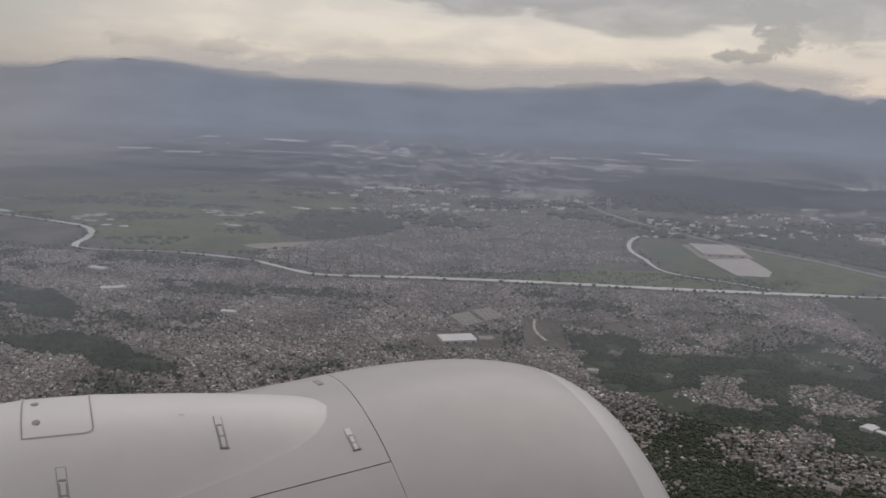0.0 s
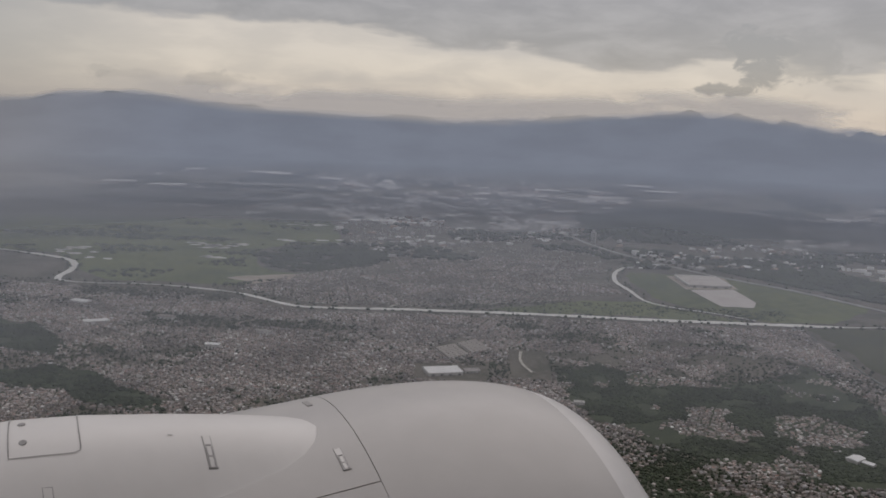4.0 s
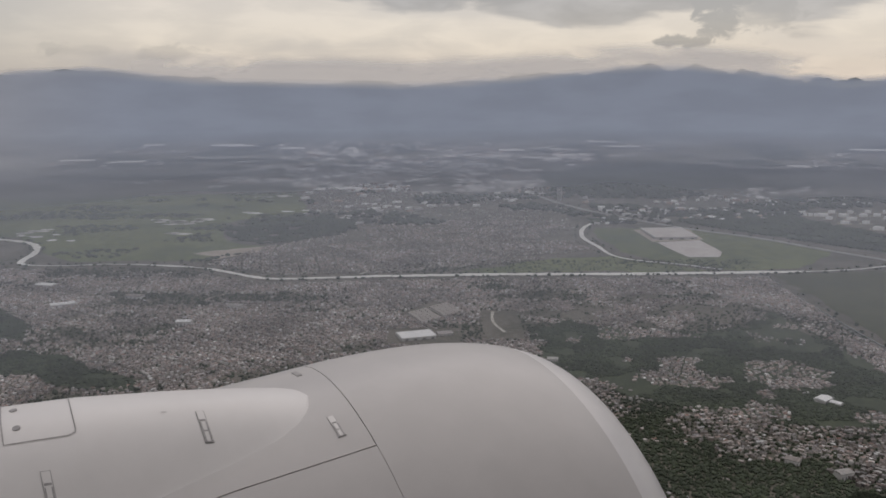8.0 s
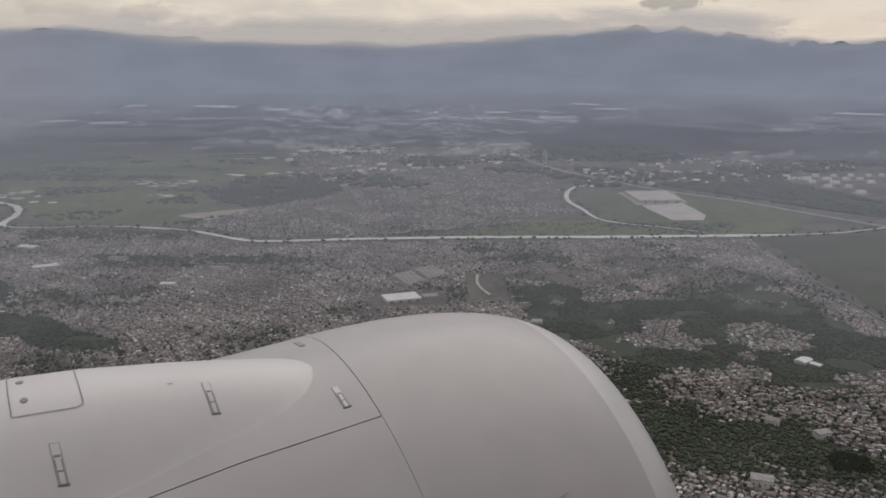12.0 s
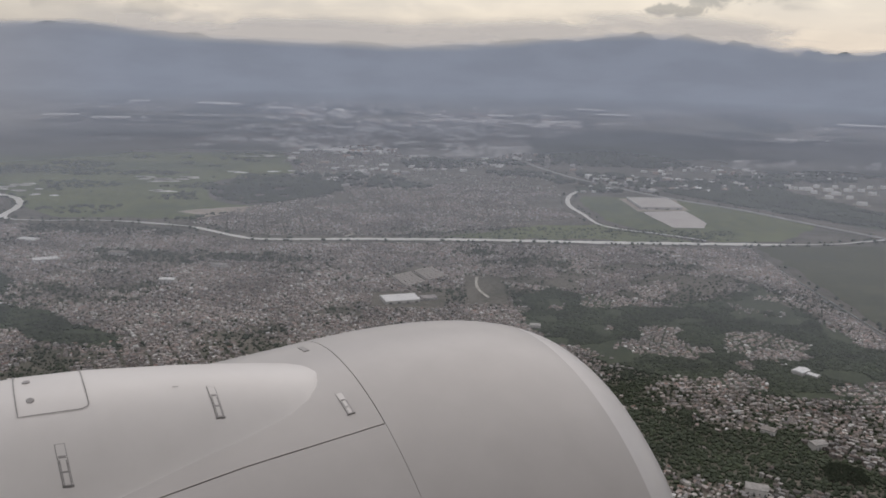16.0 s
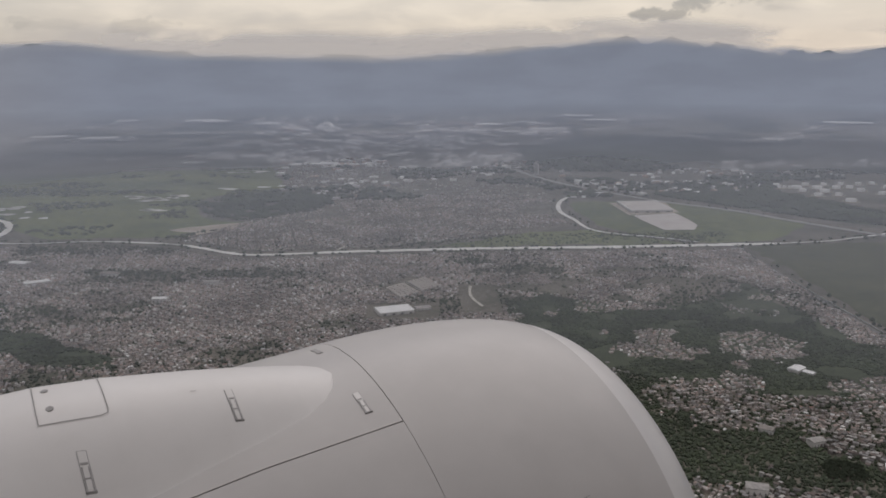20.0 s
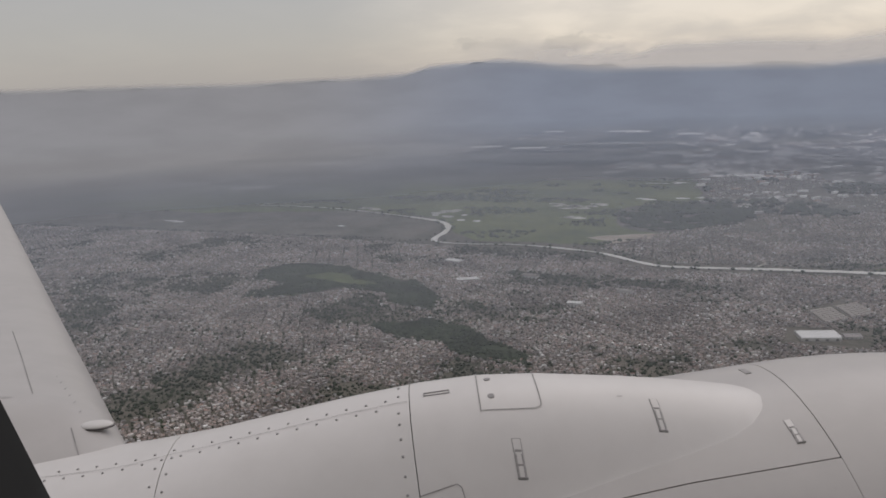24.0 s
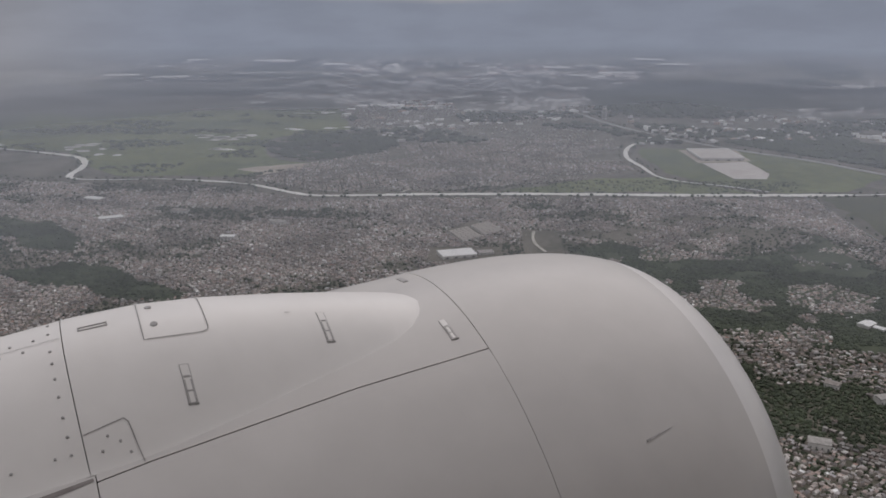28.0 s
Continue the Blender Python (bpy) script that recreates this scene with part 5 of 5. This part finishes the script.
def build_wing():
    wing = tagged(new("wing"), "pale swept wing with a rounded leading edge", "wing")
    wing.matrix_world = AIR
    section = [(0.0, 0.0), (-0.02, 0.055), (-0.08, 0.115), (-0.2, 0.17), (-0.45, 0.225), (-1.0, 0.29), (-2.0, 0.31), (-3.6, 0.15), (-4.2, 0.0), (-3.6, -0.05), (-2.0, -0.2), (-0.8, -0.22), (-0.3, -0.17), (-0.1, -0.11), (-0.02, -0.05)]

    def piece(name, a, b, label, lo=0, hi=len(section), grow=0.0):
        grid = []
        for v in list(np.linspace(a, -0.6, 22)) + list(np.linspace(-0.55, b, 22)):
            le, c = -2.46 + 0.497 * v, 1.0 + 0.03 * min(0.0, v)
            k = 1 - 0.72 * ease((v + 0.42) / 0.52)
            base = 1.08 - 0.11 * ease((v + 0.12) / 0.42)
            grid.append([(le + dx * c, v, base + dz * c * k + grow) for dx, dz in section[lo:hi] + ([section[0]] if hi == len(section) else [])])
        bm = bmesh.new()
        vs = [[bm.verts.new((p[0], -p[1], p[2])) for p in row] for row in grid]
        for r0, r1 in zip(vs, vs[1:]):
            for j in range(len(r0) - 1):
                bm.faces.new((r0[j], r0[j + 1], r1[j + 1], r1[j])).smooth = True
        bmesh.ops.recalc_face_normals(bm, faces=bm.faces[:])
        me = bpy.data.meshes.new(name)
        bm.to_mesh(me)
        bm.free()
        me.materials.append(PAINT_GREY)
        part(name, me, wing, label)
    piece("wing_skin", -15.0, 0.34, "pale grey wing skin")
    piece("slat", -14.8, 0.34, "leading-edge slat", 0, 5, 0.004)

    def top(x, v):
        c = 1.0 + 0.03 * min(0.0, v)
        q = -(x + 2.46 - 0.497 * v) / c
        dz = float(np.interp(q, [0, 0.02, 0.08, 0.2, 0.45, 1.0, 2.0], [0, 0.055, 0.115, 0.17, 0.225, 0.29, 0.31]))
        k = 1 - 0.72 * ease((v + 0.42) / 0.52)
        return 1.08 - 0.11 * ease((v + 0.12) / 0.42) + dz * c * k + 0.006
    # joints in the skin, a bolt row and the rounded slat end
    for pts in ([(-3.56, -1.61), (-3.27, -1.05), (-2.97, -0.46)], [(-2.74, -0.20), (-2.66, -0.03)], [(-5.9, -5.4), (-3.9, -1.61)], [(-3.02, -0.40), (-3.3, -0.38), (-3.7, -0.36)]):
        strip = []
        for (xa, va), (xb, vb) in zip(pts, pts[1:]):
            for j in range(13):
                x, v = xa + (xb - xa) * j / 12, va + (vb - va) * j / 12
                side = Vector((-(vb - va), -(xb - xa), 0)).normalized() * 0.0022
                strip.append([Vector((x, -v, top(x, v))) - side, Vector((x, -v, top(x, v))) + side])
        verts = [tuple(p) for pair in strip for p in pair]
        faces = [(2 * j, 2 * j + 1, 2 * j + 3, 2 * j + 2) for j in range(len(strip) - 1)]
        part("joint", mesh_of("joint", verts, faces, [STEEL]), wing)
    for j in range(7):
        x, v = -2.70 - 0.05 * j, -0.24 - 0.085 * j
        ring = [(x + 0.005 * math.cos(a), -v + 0.005 * math.sin(a), top(x, v) + 0.002) for a in np.linspace(0, 6.28, 9)[:-1]]
        part("bolt", mesh_of("bolt", ring, [tuple(range(8))], [STEEL]), wing)
    for name, size, drop, mat, label in (("slat_end", (0.060, 0.034, 0.013), 0.006, PAINT, "small lens-shaped fairing at the end of the slat"), ("slat_gap", (0.066, 0.038, 0.006), 0.001, GAP, "dark gap round the slat's end")):
        bm = bmesh.new()
        bmesh.ops.create_uvsphere(bm, u_segments=24, v_segments=12, radius=1.0)
        bmesh.ops.scale(bm, vec=size, verts=bm.verts[:])
        bmesh.ops.rotate(bm, matrix=Matrix.Rotation(0.1, 3, "Y"), verts=bm.verts[:])
        bmesh.ops.translate(bm, vec=(-2.665, 0.235, top(-2.665, -0.235) + drop), verts=bm.verts[:])
        for f in bm.faces:
            f.smooth = True
        me = bpy.data.meshes.new(name)
        bm.to_mesh(me)
        bm.free()
        me.materials.append(mat)
        part(name, me, wing, label)


def build_cabin():
    wall = tagged(new("cabin_wall"), "cabin side wall with a window opening", "wall", kind="structure")
    wall.matrix_world = AIR
    # opening: a leaning rounded rectangle in a wall 40 mm thick
    lean, n = 0.2, 72
    outline = []
    for k in range(n):
        a = 2 * math.pi * k / n
        c, q = math.cos(a), math.sin(a)
        px, pu = math.copysign(abs(c) ** 0.28, c) * 0.4905, math.copysign(abs(q) ** 0.28, q) * 0.42
        outline.append((-0.9885 + px - lean * pu, 2.17 + pu))

    def ring(name, inner, outer, y0, y1, mat, label=""):
        verts = [(x, y, u) for y in (y0, y1) for loop in (inner, outer) for x, u in loop]
        faces = []
        for k in range(n):
            j = (k + 1) % n
            for f in ((k, j, n + j, n + k), (2 * n + k, 3 * n + k, 3 * n + j, 2 * n + j), (k, 2 * n + k, 2 * n + j, j), (n + k, n + j, 3 * n + j, 3 * n + k)):
                faces.append(f)
        part(name, mesh_of(name, verts, faces, [mat]), wall, label)

    def grown(by):
        return [(-0.9885 + (x + 0.9885) * (1 + by), 2.17 + (u - 2.17) * (1 + by)) for x, u in outline]
    edge = []
    for k in range(n):
        c, q = math.cos(2 * math.pi * k / n), math.sin(2 * math.pi * k / n)
        m = max(abs(c), abs(q))
        edge.append((-1.0 + 0.72 * c / m, 2.17 + 0.56 * q / m))
    ring("panel", grown(0.03), edge, -2.60, -2.56, CABIN)
    ring("window_seal", outline, grown(0.045), -2.575, -2.545, RUBBER, "black rubber window seal")
    # the fuselage closes the place behind the camera
    fuselage = tagged(new("fuselage"), "white round aircraft fuselage with a cabin window", "fuselage", kind="structure")
    fuselage.matrix_world = AIR
    for name, r, mat in (("skin", 2.05, PAINT), ("lining", 1.97, CABIN)):
        xs = [-9.0, -7, -5, -3.4, -2.4, -1.62, -1.2, -0.8, -0.35, 0.4, 1.5, 3.0, 5.0]
        ups = sorted(set([-75, -55, -38, -22, -13.5, -4, 6, 15.2, 26, 40, 56, 75] + list(range(90, 271, 15))))
        verts = [(x, -4.55 + r * math.cos(radians(a)), 2.1 + r * math.sin(radians(a))) for x in xs for a in ups]
        m = len(ups)
        faces = []
        for i in range(len(xs) - 1):
            for k in range(m):
                a = ups[k]
                if -1.7 < xs[i] < -0.4 and -14 < a < 15:
                    continue
                q = (k + 1) % m
                faces.append((i * m + k, (i + 1) * m + k, (i + 1) * m + q, i * m + q))
        part(name, mesh_of(name, verts, faces, [mat], None, True), fuselage)
    for x in (-9.0, 4.96):
        cap = lathe([(2.04, 0), (2.04, 0.04), (0.01, 0.04)], 48, [CABIN])
        part("bulkhead", cap, fuselage).matrix_local = Matrix.Translation((x, -4.55, 2.1)) @ pose(0, 0, 0, 0, 90, 0)


build_engine()
build_wing()
build_cabin()
